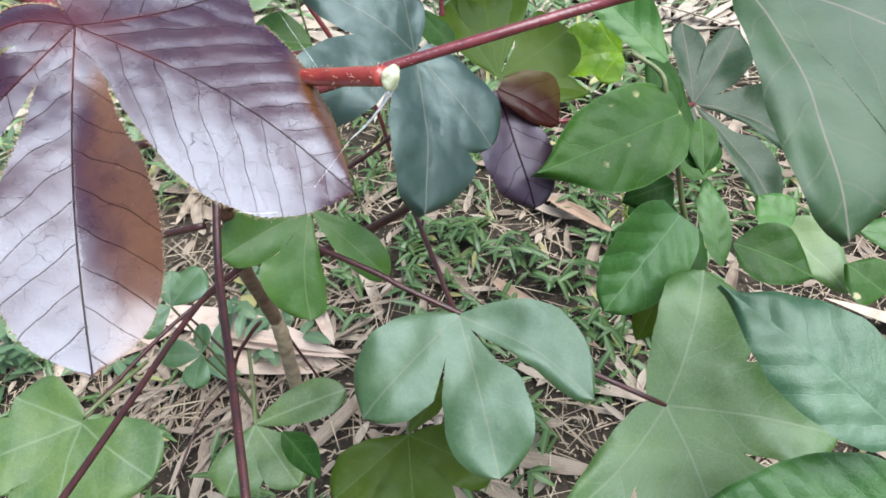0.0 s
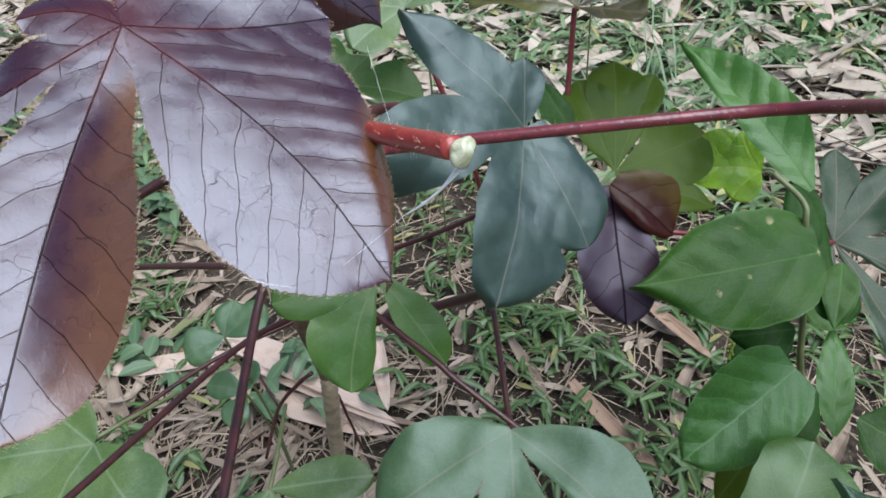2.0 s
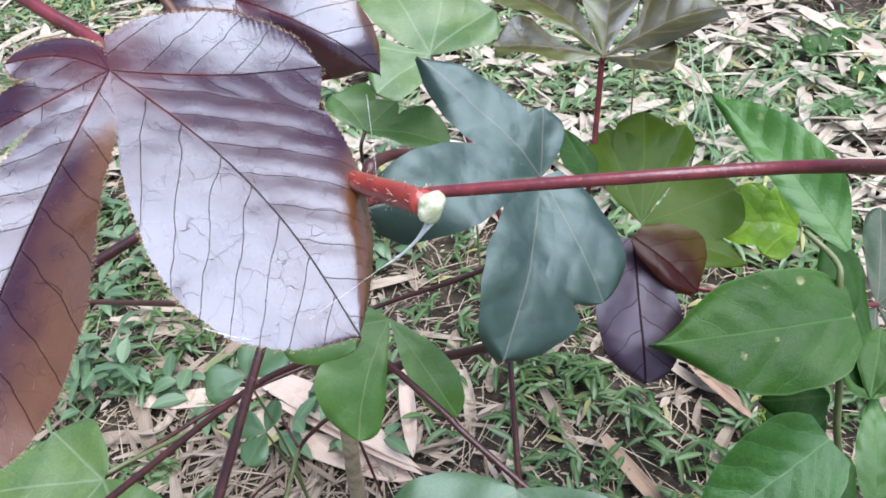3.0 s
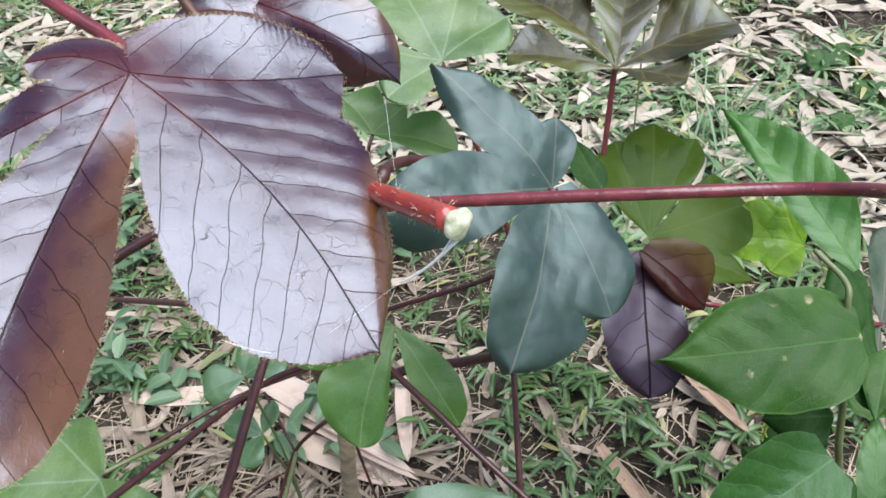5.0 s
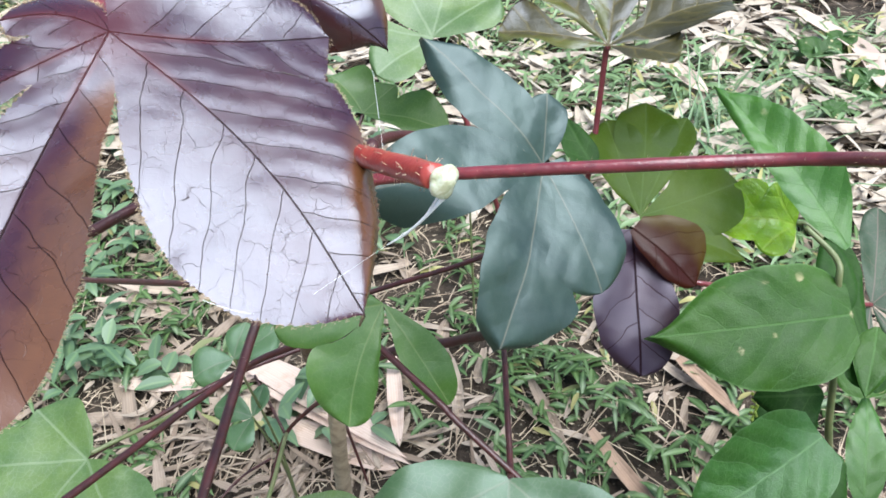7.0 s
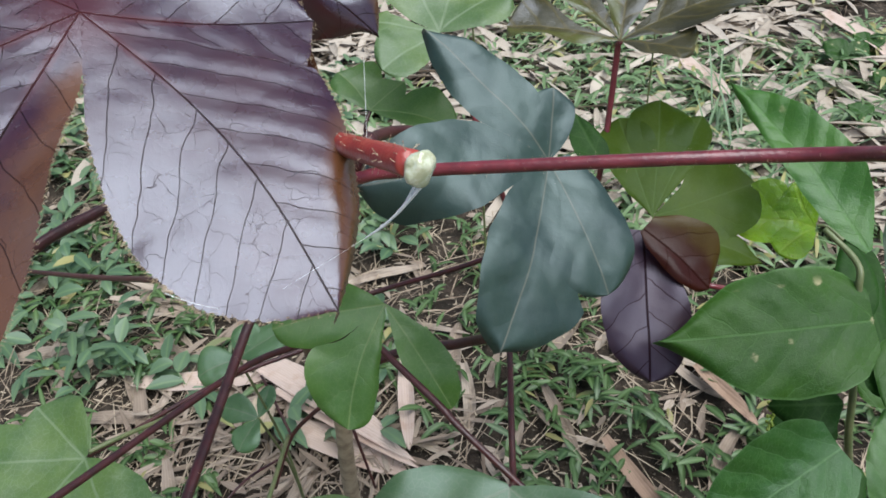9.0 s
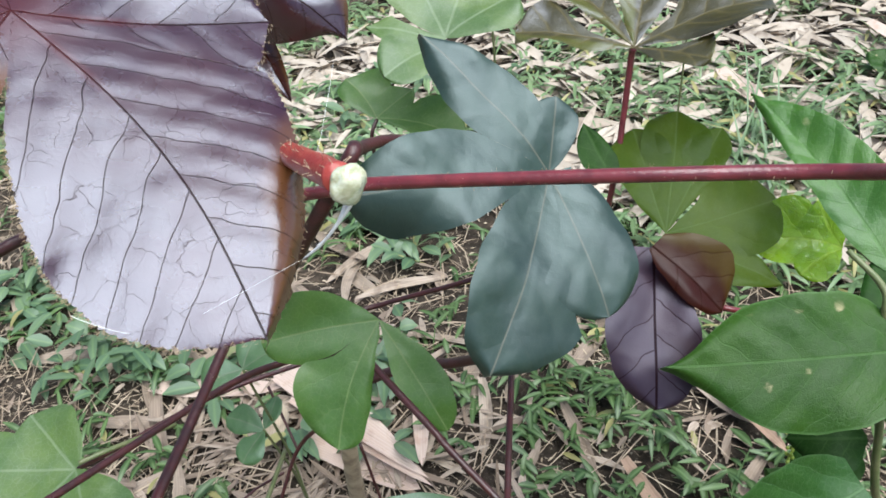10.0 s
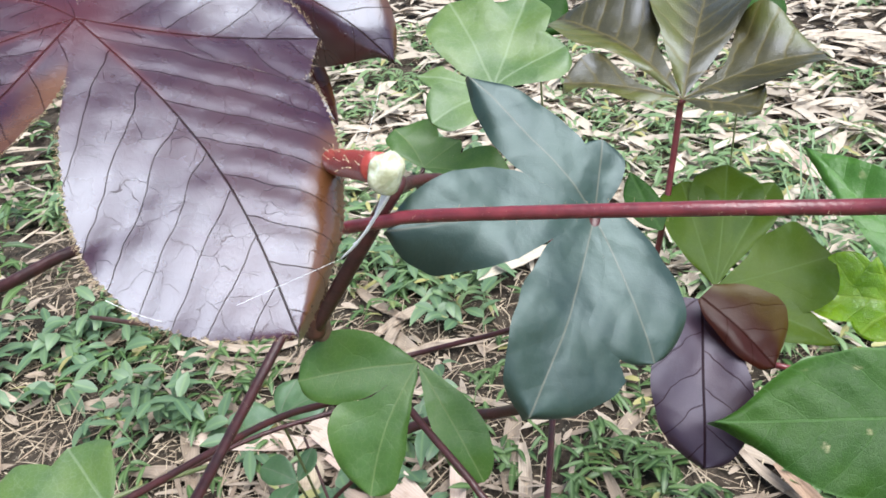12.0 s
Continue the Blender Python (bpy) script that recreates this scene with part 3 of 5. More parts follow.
    if teeth:
        hairs(ob, "margin_hair", [(p, d / (np.linalg.norm(d) + 1e-9), nrm) for p, d in rim if np.linalg.norm(d) > 1e-5], 0.0008, 0.00006, 4)
    return ob


def hairs(parent, name, roots, long, thick, each=1, material="hair"):
    """Short gland hairs, each a thin three-sided spike with a knob."""
    rng = random.Random(len(roots))
    verts, faces = [], []
    for p, d, up in roots:
        for _ in range(each):
            side = np.cross(d, up)
            way = d + 0.5 * up * rng.uniform(-0.6, 1.0) + side * rng.uniform(-0.7, 0.7)
            way /= np.linalg.norm(way)
            a = np.cross(way, (0.3, 0.5, 0.8))
            a /= np.linalg.norm(a)
            b = np.cross(way, a)
            at = np.array(p) + side * rng.uniform(-0.0008, 0.0008)
            size = long * rng.uniform(0.5, 1.25)
            n0 = len(verts)
            for f, t in ((0, 1.0), (0.8, 0.6), (0.9, 1.7), (1.0, 0.4)):
                for g in range(3):
                    w = g * math.tau / 3
                    verts.append(at + way * size * f + (a * math.cos(w) + b * math.sin(w)) * thick * t)
            for s in range(3):
                for g in range(3):
                    h = (g + 1) % 3
                    faces.append((n0 + 3 * s + g, n0 + 3 * s + h, n0 + 3 * s + 3 + h, n0 + 3 * s + 3 + g))
    return tagged(part(name, verts, faces, material, parent), kind="stuff")


def smooth_line(points, steps=8):
    P = [np.array(p, dtype=float) for p in points]
    P = [2 * P[0] - P[1]] + P + [2 * P[-1] - P[-2]]
    out = []
    for i in range(1, len(P) - 2):
        for s in range(steps):
            t = s / steps
            out.append(0.5 * (2 * P[i] + (P[i + 1] - P[i - 1]) * t + (2 * P[i - 1] - 5 * P[i] + 4 * P[i + 1] - P[i + 2]) * t * t
                              + (3 * P[i] - P[i - 1] - 3 * P[i + 1] + P[i + 2]) * t ** 3))
    return out + [P[-2]]


def tube(points, r0, r1, sides=10, rough=0.06, seed=1.0, steps=8):
    """A tapering stem through the points, with slight knobs; radii in metres."""
    line = smooth_line(points, steps)
    verts, faces, frames = [], [], []
    a = None
    for i, p in enumerate(line):
        d = line[min(i + 1, len(line) - 1)] - line[max(i - 1, 0)]
        d /= np.linalg.norm(d) + 1e-12
        a = np.cross(d, (0.2, 0.3, 0.93)) if a is None else a - d * (a @ d)
        a /= np.linalg.norm(a)
        b = np.cross(d, a)
        f = i / (len(line) - 1)
        for g in range(sides):
            w = g * math.tau / sides
            way = a * math.cos(w) + b * math.sin(w)
            r = (r0 + (r1 - r0) * f) * (1 + rough * noise.noise(Vector(p * 160 + way * 1.5 + seed)))
            verts.append(p + way * r)
        frames.append((p, a, b, r0 + (r1 - r0) * f))
    for i in range(len(line) - 1):
        for g in range(sides):
            h = (g + 1) % sides
            faces.append((i * sides + g, i * sides + h, (i + 1) * sides + h, (i + 1) * sides + g))
    faces.append(tuple(range(sides))[::-1])
    faces.append(tuple((len(line) - 1) * sides + g for g in range(sides)))
    return verts, faces, frames


def stem(plant, name, material, r0, r1, fuzz, points, label=""):
    """A stem, branch or petiole; radii in millimetres."""
    v, f, frames = tube(points, r0 / 1000, r1 / 1000, sides=14 if r0 > 2 else 9, steps=14 if fuzz else 9, rough=0.25 if material == "bark" else 0.07)
    ob = part(name, v, f, material, plant, label)
    if fuzz:
        rng = random.Random(int(r0 * 100) + len(points))
        roots = []
        for (p, a, b, r), (p2, *_rest) in zip(frames, frames[1:]):
            for _ in range(int(np.linalg.norm(p2 - p) * (420 * fuzz)) + 1):
                w, s = rng.uniform(0, math.tau), rng.random()
                way = a * math.cos(w) + b * math.sin(w)
                roots.append((p + (p2 - p) * s + way * r, way, np.cross(a, b)))
        hairs(ob, "gland_hair", roots, 0.0014 if fuzz == 3 else 0.0011, 0.00009 if fuzz == 3 else 0.00006, 1, "bristle" if fuzz == 3 else "hair")
    return ob


# ---- ground ----
def soil_height(x, y):
    p = Vector((x, y, 0))
    near = 1.0 / (1.0 + (x * x + (y - 1) ** 2) / 9.0)
    return near * (0.014 * noise.noise(p * 4.0) + 0.007 * noise.noise(p * 13.0) + 0.004 * noise.noise(p * 41.0))


def stretch(inner, outer, step):
    line = list(np.arange(inner[0], inner[1] + step / 2, step))
    gap = step
    while line[-1] < outer:
        gap *= 1.35
        line.append(line[-1] + gap)
    gap = step
    while line[0] > -outer:
        gap *= 1.35
        line.insert(0, line[0] - gap)
    return line


xs, ys = stretch((-1.1, 1.0), 60.0, 0.011), stretch((-0.1, 1.9), 60.0, 0.011)
soil_verts = [(x, y, soil_height(x, y)) for y in ys for x in xs]
row = len(xs)
soil_faces = [(j * row + i, j * row + i + 1, (j + 1) * row + i + 1, (j + 1) * row + i) for j in range(len(ys) - 1) for i in range(row - 1)]
ground = new("ground", mesh_of("ground", soil_verts, soil_faces, "soil"))
tagged(ground, "dark crumbly soil under grass and dry litter", "ground", kind="structure")

# ---- the lobed shrub ----
shrub = thing("shrub", (-0.150, 0.392, 0.0), "leggy shrub with lobed purple and green leaves on red stems", "shrub")
stem(shrub, "petiole", "redstem", 2.4, 2.1, 2, [(-0.0573, 0.2660, 0.4304), (-0.0267, 0.2599, 0.4422), (-0.0099, 0.2608, 0.4463), (0.0657, 0.2616, 0.4583), (0.1221, 0.2611, 0.4669), (0.1434, 0.2180, 0.4942)])
stem(shrub, "stem", "brownstem", 4.7, 2.6, 1, [(-0.0698, 0.2651, 0.3816), (-0.0624, 0.2644, 0.4079), (-0.0575, 0.2630, 0.4273), (-0.0475, 0.2511, 0.4735), (-0.0499, 0.2458, 0.5154)])
stem(shrub, "cut_petiole", "redstub", 2.5, 2.6, 3, [(-0.0485, 0.2420, 0.4745), (-0.0195, 0.2136, 0.4876), (0.0071, 0.1875, 0.5013), (0.0331, 0.1619, 0.5147)])
stem(shrub, "branch", "darkstem", 1.9, 1.7, 1, [(-0.0626, 0.2654, 0.4124), (-0.0616, 0.2242, 0.3978), (-0.0555, 0.1895, 0.3936), (-0.0497, 0.1641, 0.3928), (-0.0342, 0.0860, 0.3863)])
stem(shrub, "petiole", "redstem", 1.7, 1.9, 1, [(-0.0489, 0.1870, 0.5307), (-0.0563, 0.1940, 0.5324), (-0.0753, 0.1992, 0.5398), (-0.1118, 0.2119, 0.5534)])
stem(shrub, "petiole", "brownstem", 1.5, 1.5, 0, [(-0.0507, 0.2220, 0.5254), (-0.0566, 0.2250, 0.5315), (-0.0675, 0.2332, 0.5377)])
stem(shrub, "branch", "darkstem", 1.8, 1.5, 0, [(-0.0644, 0.3093, 0.3160), (-0.0865, 0.2852, 0.3199), (-0.1015, 0.2548, 0.3295), (-0.1152, 0.1765, 0.3534), (-0.1290, 0.0982, 0.3773)])
stem(shrub, "branch", "darkstem", 1.4, 1.2, 0, [(-0.0974, 0.3223, 0.2818), (-0.1451, 0.2874, 0.2751), (-0.1952, 0.2437, 0.2586), (-0.2287, 0.2122, 0.2501)])
stem(shrub, "petiole", "darkstem", 1.5, 1.5, 0, [(0.0096, 0.3282, 0.3256), (0.0145, 0.3164, 0.3173), (0.0252, 0.2715, 0.3152), (0.0328, 0.2392, 0.3134), (0.0357, 0.2210, 0.3334)])
stem(shrub, "petiole", "darkstem", 1.7, 1.4, 0, [(-0.0507, 0.2833, 0.3439), (-0.0291, 0.2686, 0.3417), (-0.0012, 0.2523, 0.3349), (0.0192, 0.2431, 0.3236), (0.1334, 0.1924, 0.2725)])
stem(shrub, "branch", "darkstem", 3.1, 1.6, 0, [(-0.0689, 0.2642, 0.3834), (-0.0256, 0.2648, 0.4490), (-0.0289, 0.2804, 0.4456), (-0.0244, 0.3079, 0.4348), (0.0010, 0.3391, 0.4144), (0.0338, 0.3652, 0.3811)])
stem(shrub, "petiole", "redstem", 1.5, 1.6, 0, [(0.0504, 0.4103, 0.4336), (0.0493, 0.4130, 0.4296), (0.0482, 0.4067, 0.3979), (0.0462, 0.3982, 0.3638), (0.0365, 0.4057, 0.2954)])
stem(shrub, "petiole", "redstem", 1.5, 1.6, 0, [(-0.0381, 0.4007, 0.4363), (-0.0333, 0.4051, 0.4206), (-0.0164, 0.4001, 0.3751), (-0.0046, 0.4047, 0.3271), (-0.0052, 0.4269, 0.2729)])
stem(shrub, "branch", "darkstem", 1.5, 1.3, 0, [(-0.1010, 0.3066, 0.2948), (-0.0783, 0.3276, 0.3113), (-0.0575, 0.3389, 0.3169), (-0.0048, 0.3436, 0.3421), (0.0390, 0.3492, 0.3720)])
stem(shrub, "branch", "darkstem", 1.7, 1.9, 0, [(-0.3602, 0.3715, 0.2503), (-0.2558, 0.3347, 0.2937), (-0.1512, 0.2916, 0.3456), (-0.0826, 0.2656, 0.3758)])
stem(shrub, "branch", "darkstem", 1.6, 1.8, 1, [(-0.0854, 0.1466, 0.4720), (-0.0868, 0.1678, 0.4657), (-0.0827, 0.1888, 0.4648), (-0.0736, 0.2220, 0.4592), (-0.0668, 0.2513, 0.4397)])
stem(shrub, "petiole", "darkstem", 1.3, 1.3, 0, [(-0.0354, 0.2851, 0.3578), (-0.0463, 0.2858, 0.3426), (-0.0753, 0.2879, 0.3185)])
stem(shrub, "petiole", "darkstem", 1.1, 1.2, 0, [(-0.0859, 0.4101, 0.3850), (-0.0873, 0.4038, 0.3778), (-0.0916, 0.4119, 0.3568)])
stem(shrub, "petiole", "redstem", 1.3, 1.4, 0, [(0.2087, 0.4065, 0.2902), (0.1895, 0.3910, 0.3019), (0.1441, 0.3615, 0.3271), (0.1047, 0.3448, 0.3430)])
stem(shrub, "trunk", "bark", 5.2, 6.5, 0, [(-0.1048, 0.3412, 0.2083), (-0.1064, 0.3397, 0.1826), (-0.1262, 0.3625, 0.0799), (-0.1343, 0.3738, 0.0319)])
stem(shrub, "trunk", "twigbark", 4, 5.2, 0, [(-0.0658, 0.2645, 0.3951), (-0.0908, 0.3020, 0.3014), (-0.0991, 0.3235, 0.2495), (-0.1054, 0.3408, 0.1998)])
stem(shrub, "branch", "darkstem", 2.8, 2.4, 0, [(-0.0762, 0.3107, 0.2753), (-0.0418, 0.3142, 0.2964), (-0.0081, 0.3082, 0.3158), (0.0208, 0.2932, 0.3476), (0.0331, 0.2916, 0.3860), (0.0328, 0.3128, 0.4238)])
stem(shrub, "twig", "darkstem", 1.7, 1.3, 0, [(-0.1208, 0.3484, 0.1925), (-0.1335, 0.3467, 0.1793), (-0.1537, 0.3436, 0.1511), (-0.1648, 0.3234, 0.1145)])
stem(shrub, "twig", "darkstem", 1, 1.1, 0, [(-0.1798, 0.3651, 0.1884), (-0.1681, 0.3562, 0.1727), (-0.1530, 0.3443, 0.1517)])
stem(shrub, "twig", "darkstem", 1.2, 1, 0, [(-0.1114, 0.3600, 0.1537), (-0.1000, 0.3545, 0.0929)])
stem(shrub, "twig", "darkstem", 1, 1, 0, [(-0.1706, 0.3424, 0.1217), (-0.1955, 0.3244, 0.1074), (-0.2133, 0.2805, 0.0955)])
stem(shrub, "petiole", "greenstem", 1.2, 1.2, 0, [(-0.1733, 0.2190, 0.2931), (-0.1643, 0.2322, 0.2910), (-0.1540, 0.2622, 0.2770)])
stem(shrub, "petiole", "greenstem", 1.2, 1.2, 0, [(-0.0908, 0.2224, 0.2565), (-0.0942, 0.2455, 0.2576), (-0.1001, 0.2747, 0.2576)])
stem(shrub, "petiole", "greenstem", 1.2, 1.2, 0, [(-0.0027, 0.2021, 0.2591), (0.0030, 0.2280, 0.2620), (0.0158, 0.2659, 0.2551)])
leaf(shrub, "purple", (-0.0458, 0.1829, 0.5302), (0.44, -0.25, 0.86), -0.12, -0.015, 1, [
    ((0.0197, 0.1505, 0.4873), 0.0285, 0.0063, "notched/full", 0.10, -0.05),
    ((-0.0339, 0.0931, 0.4980), 0.0178, -0.0022, "waist", 0.72, 0.04),
    ((-0.0663, 0.1352, 0.5268), 0.0094, -0.0010, "neck", -0.1, -0.6),
    ((-0.0073, 0.2126, 0.5192), 0.0184, -0.0017, "base/short", 0.12, 0.0),
    ((-0.0636, 0.1729, 0.5364), 0.0091, -0.0035, "base", -0.5, -0.5),
], "glossy purple lobed leaf with hairy margin")
leaf(shrub, "teal", (0.0328, 0.3128, 0.4238), (0.50, -0.46, 0.73), 0.3, 0.08, 0, [
    ((0.0278, 0.2432, 0.3834), 0.0275, 0.0030, "wide/most", 0.20, 0.30),
    ((0.0606, 0.2803, 0.3843), 0.0200, 0.0000, "blunt", 0.05, 0.10),
    ((-0.0292, 0.2637, 0.4354), 0.0183, -0.0018, "wide", -0.5, 0.1),
    ((-0.0209, 0.3269, 0.4695), 0.0143, -0.0009, "ovate", -0.45, 0.2),
    ((0.0278, 0.3355, 0.4415), 0.0100, 0.0000, "round", 0.10, 0.10),
], "dark blue-green lobed leaf")
leaf(shrub, "violet", (0.0722, 0.3434, 0.3724), (0.19, -0.55, 0.81), 0.22, 0.05, 0, [
    ((0.0809, 0.2952, 0.3215), 0.0202, -0.0019, "obov/wide"),
], "dusky violet lobed leaf")
leaf(shrub, "russet", (0.0722, 0.3355, 0.3789), (0.36, -0.53, 0.77), 0.28, 0.06, 0, [
    ((0.1036, 0.3253, 0.3571), 0.0182, 0.0010, "wide/slim"),
], "reddish-brown lobe of a violet leaf")
leaf(shrub, "olive", (0.0756, 0.3734, 0.3586), (0.18, -0.52, 0.84), 0.3, 0.05, 0, [
    ((0.0523, 0.4150, 0.3893), 0.0155, 0.0016, "spoon"),
    ((0.0722, 0.4302, 0.3945), 0.0168, 0.0000, "spoon"),
    ((0.0943, 0.4273, 0.3880), 0.0105, 0.0015, "spoon"),
    ((0.1229, 0.4013, 0.3657), 0.0205, -0.0030, "round"),
    ((0.1294, 0.3664, 0.3428), 0.0125, -0.0020, "ovate"),
], "olive green lobed leaf")
leaf(shrub, "topleaf", (0.0504, 0.4103, 0.4336), (0.00, -0.30, 0.95), 0.5, 0.1, 0, [
    ((-0.0050, 0.4094, 0.4333), 0.0200, -0.0047, "spoon"),
    ((-0.0249, 0.4677, 0.4518), 0.0240, -0.0107, "spoon"),
    ((0.0495, 0.5061, 0.4639), 0.0270, -0.0000, "spoon"),
    ((0.1068, 0.4389, 0.4426), 0.0290, 0.0093, "spoon"),
    ((0.0845, 0.3993, 0.4302), 0.0175, 0.0034, "spoon"),
], "bronze green lobed leaf")
leaf(shrub, "pale", (-0.0375, 0.4000, 0.4380), (0.17, -0.49, 0.86), 0.22, 0.05, 0, [
    ((-0.0098, 0.4297, 0.4495), 0.0190, 0.0040, "obov"),
    ((-0.0366, 0.4546, 0.4689), 0.0168, 0.0000, "spoon"),
    ((-0.0752, 0.4397, 0.4681), 0.0215, -0.0020, "obov"),
    ((-0.0767, 0.3946, 0.4427), 0.0110, 0.0000, "ovate"),
    ((-0.0595, 0.3730, 0.4269), 0.0150, -0.0030, "obov"),
], "pale green lobed leaf with light veins")
leaf(shrub, "green", (-0.0857, 0.4097, 0.3852), (0.16, -0.46, 0.87), 0.26, 0.04, 0, [
    ((-0.0351, 0.4116, 0.3771), 0.0142, 0.0073, "obov"),
    ((-0.1102, 0.4265, 0.3986), 0.0149, -0.0058, "obov"),
    ((-0.0708, 0.4313, 0.3940), 0.0122, 0.0016, "lanc"),
], "green lobed leaf")
leaf(shrub, "deep", (0.0518, 0.3579, 0.3946), (0.19, -0.55, 0.81), 0.2, 0.04, 0, [
    ((0.0340, 0.3770, 0.4116), 0.0081, 0.0022, "ovate"),
], "deep green small leaf")
leaf(shrub, "green", (-0.0352, 0.2848, 0.3581), (0.43, -0.70, 0.56), 0.2, 0.04, 0, [
    ((-0.0785, 0.2587, 0.3587), 0.0157, -0.0036, "obov"),
    ((-0.0438, 0.2454, 0.3154), 0.0172, -0.0103, "obov"),
    ((-0.0020, 0.2692, 0.3131), 0.0110, 0.0017, "obov"),
], "fresh green three-lobed leaf")
leaf(shrub, "sage", (0.0357, 0.2210, 0.3334), (0.03, -0.42, 0.90), 0.08, 0.06, 0, [
    ((-0.0153, 0.1816, 0.3167), 0.0217, -0.0025, "ell"),
    ((0.0448, 0.1513, 0.3004), 0.0209, 0.0019, "round"),
    ((0.0931, 0.1783, 0.3113), 0.0154, 0.0127, "ell"),
], "grey-green three-lobed leaf")
leaf(shrub, "mid", (0.1334, 0.1924, 0.2725), (0.03, -0.40, 0.92), 0.24, 0.04, 0, [
    ((0.1686, 0.2556, 0.2990), 0.0250, -0.0075, "blunt"),
    ((0.2151, 0.1701, 0.2600), 0.0235, 0.0060, "blunt"),
    ((0.1448, 0.1126, 0.2371), 0.0394, 0.0100, "big"),
    ((0.0702, 0.1464, 0.2544), 0.0207, 0.0106, "big"),
], "green lobed leaf with pale veins")
leaf(shrub, "olive", (-0.0027, 0.2019, 0.2593), (0.03, -0.40, 0.92), 0.24, 0.04, 0, [
    ((-0.0452, 0.1751, 0.2490), 0.0159, 0.0004, "obov"),
    ((0.0393, 0.1767, 0.2469), 0.0160, 0.0044, "obov"),
    ((0.0251, 0.2288, 0.2702), 0.0063, -0.0002, "lanc"),
    ((-0.0035, 0.1468, 0.2352), 0.0224, 0.0005, "obov"),
], "olive lobed leaf")
# Pale material: the greyish sheen of this leaf is in its colour.
leaf(shrub, "pale", (-0.1758, 0.2170, 0.2904), (0.03, -0.40, 0.92), 0.14, 0.05, 0, [
    ((-0.2121, 0.2333, 0.2987), 0.0230, 0.0000, "round/most"),
    ((-0.1352, 0.1865, 0.2758), 0.0235, -0.0020, "round"),
    ((-0.1867, 0.1609, 0.2664), 0.0255, -0.0040, "round"),
    ((-0.2405, 0.1983, 0.2844), 0.0200, 0.0000, "round"),
], "light green lobed leaf")
# Whitish sheen of this leaf painted by the pale material.
leaf(shrub, "pale", (-0.0909, 0.2225, 0.2564), (0.03, -0.40, 0.92), 0.15, 0.04, 0, [
    ((-0.0375, 0.2352, 0.2602), 0.0117, 0.0012, "round"),
    ((-0.1088, 0.1880, 0.2419), 0.0157, 0.0019, "round"),
    ((-0.0674, 0.1895, 0.2411), 0.0137, 0.0007, "round"),
], "grey-green lobed leaf")
leaf(shrub, "deep", (-0.0626, 0.1953, 0.2909), (0.50, -0.56, 0.66), 0.3, 0.04, 0, [
    ((-0.0489, 0.1791, 0.2671), 0.0080, 0.0015, "ovate"),
], "dark green folded leaf")
leaf(shrub, "dark", (0.2087, 0.4065, 0.2902), (0.05, -0.46, 0.89), 0.28, 0.04, 0, [
    ((0.2126, 0.4617, 0.3184), 0.0117, -0.0019, "obov"),
    ((0.2490, 0.4529, 0.3118), 0.0160, -0.0047, "obov"),
    ((0.2683, 0.3731, 0.2696), 0.0159, 0.0142, "obov"),
    ((0.2466, 0.3350, 0.2513), 0.0128, 0.0070, "obov"),
    ((0.2065, 0.3797, 0.2766), 0.0067, -0.0027, "lanc"),
], "dark grey-green five-lobed leaf")
leaf(shrub, "dusk", (0.1434, 0.2180, 0.4942), (0.04, -0.48, 0.88), 0.28, 0.06, 0, [
    ((0.1552, 0.1389, 0.4506), 0.0215, 0.0120, "broad/ell"),
    ((0.2227, 0.1705, 0.4650), 0.0330, -0.0012, "ell/broad"),
    ((0.2026, 0.2644, 0.5171), 0.0174, -0.0045, "obov"),
], "large dusky green lobed leaf")
leaf(shrub, "purple", (-0.0395, 0.2330, 0.5285), (0.38, -0.61, 0.70), 0.32, 0.10, 0, [
    ((-0.0024, 0.2366, 0.5026), 0.0125, 0.0020, "full/tipped", 0.10, -0.65),
], "young purple leaf with sunken veins")
leaf(shrub, "purple", (-0.0434, 0.2460, 0.5194), (0.15, -0.47, 0.87), 0.3, 0.1, 0, [
    ((-0.0721, 0.2366, 0.5193), 0.0062, -0.0042, "ovate"),
], "young folded brown leaf")
leaf(shrub, "purple", (-0.0411, 0.2426, 0.5225), (0.17, -0.52, 0.84), 0.3, 0.1, 0, [
    ((-0.0246, 0.2566, 0.5279), 0.0082, 0.0026, "ovate"),
], "young folded brown leaf")
leaf(shrub, "purple", (-0.0358, 0.2427, 0.5102), (0.34, -0.69, 0.65), 0.4, 0.1, 0, [
    ((-0.0186, 0.2310, 0.4889), 0.0038, -0.0002, "lanc"),
], "small curled brown leaf")
CUT_END, CUT_WAY = (0.0347, 0.1612, 0.5146), (0.6690, -0.6584, 0.3450)

# the milky end of the cut petiole, with the drop that runs down from it
cut_end = np.array(CUT_END)
cut_way = np.array(CUT_WAY)
ball = bmesh.new()
bmesh.ops.create_icosphere(ball, subdivisions=3, radius=1.0)
side_a = np.cross(cut_way, (0, 0, 1.0))
side_a /= np.linalg.norm(side_a)
blob = []
for v in ball.verts:
    lump = 1 + 0.36 * noise.noise(v.co * 1.1 + Vector((3.1, 0.4, 1.7))) + 0.06 * noise.noise(v.co * 3.4)
    drip = 0.0014 * max(0.0, -v.co.z) ** 2
    blob.append(cut_end + (cut_way * v.co.x * 0.0019 + side_a * v.co.y * 0.0029 + np.array((0, 0, 1.0)) * v.co.z * 0.0029) * lump - np.array((0, 0, drip)))
blob_faces = [tuple(v.index for v in f.verts) for f in ball.faces]
ball.free()
cut_face = part("sap_drop", blob, blob_faces, "sap", shrub, "pale milky sap on the cut petiole end")


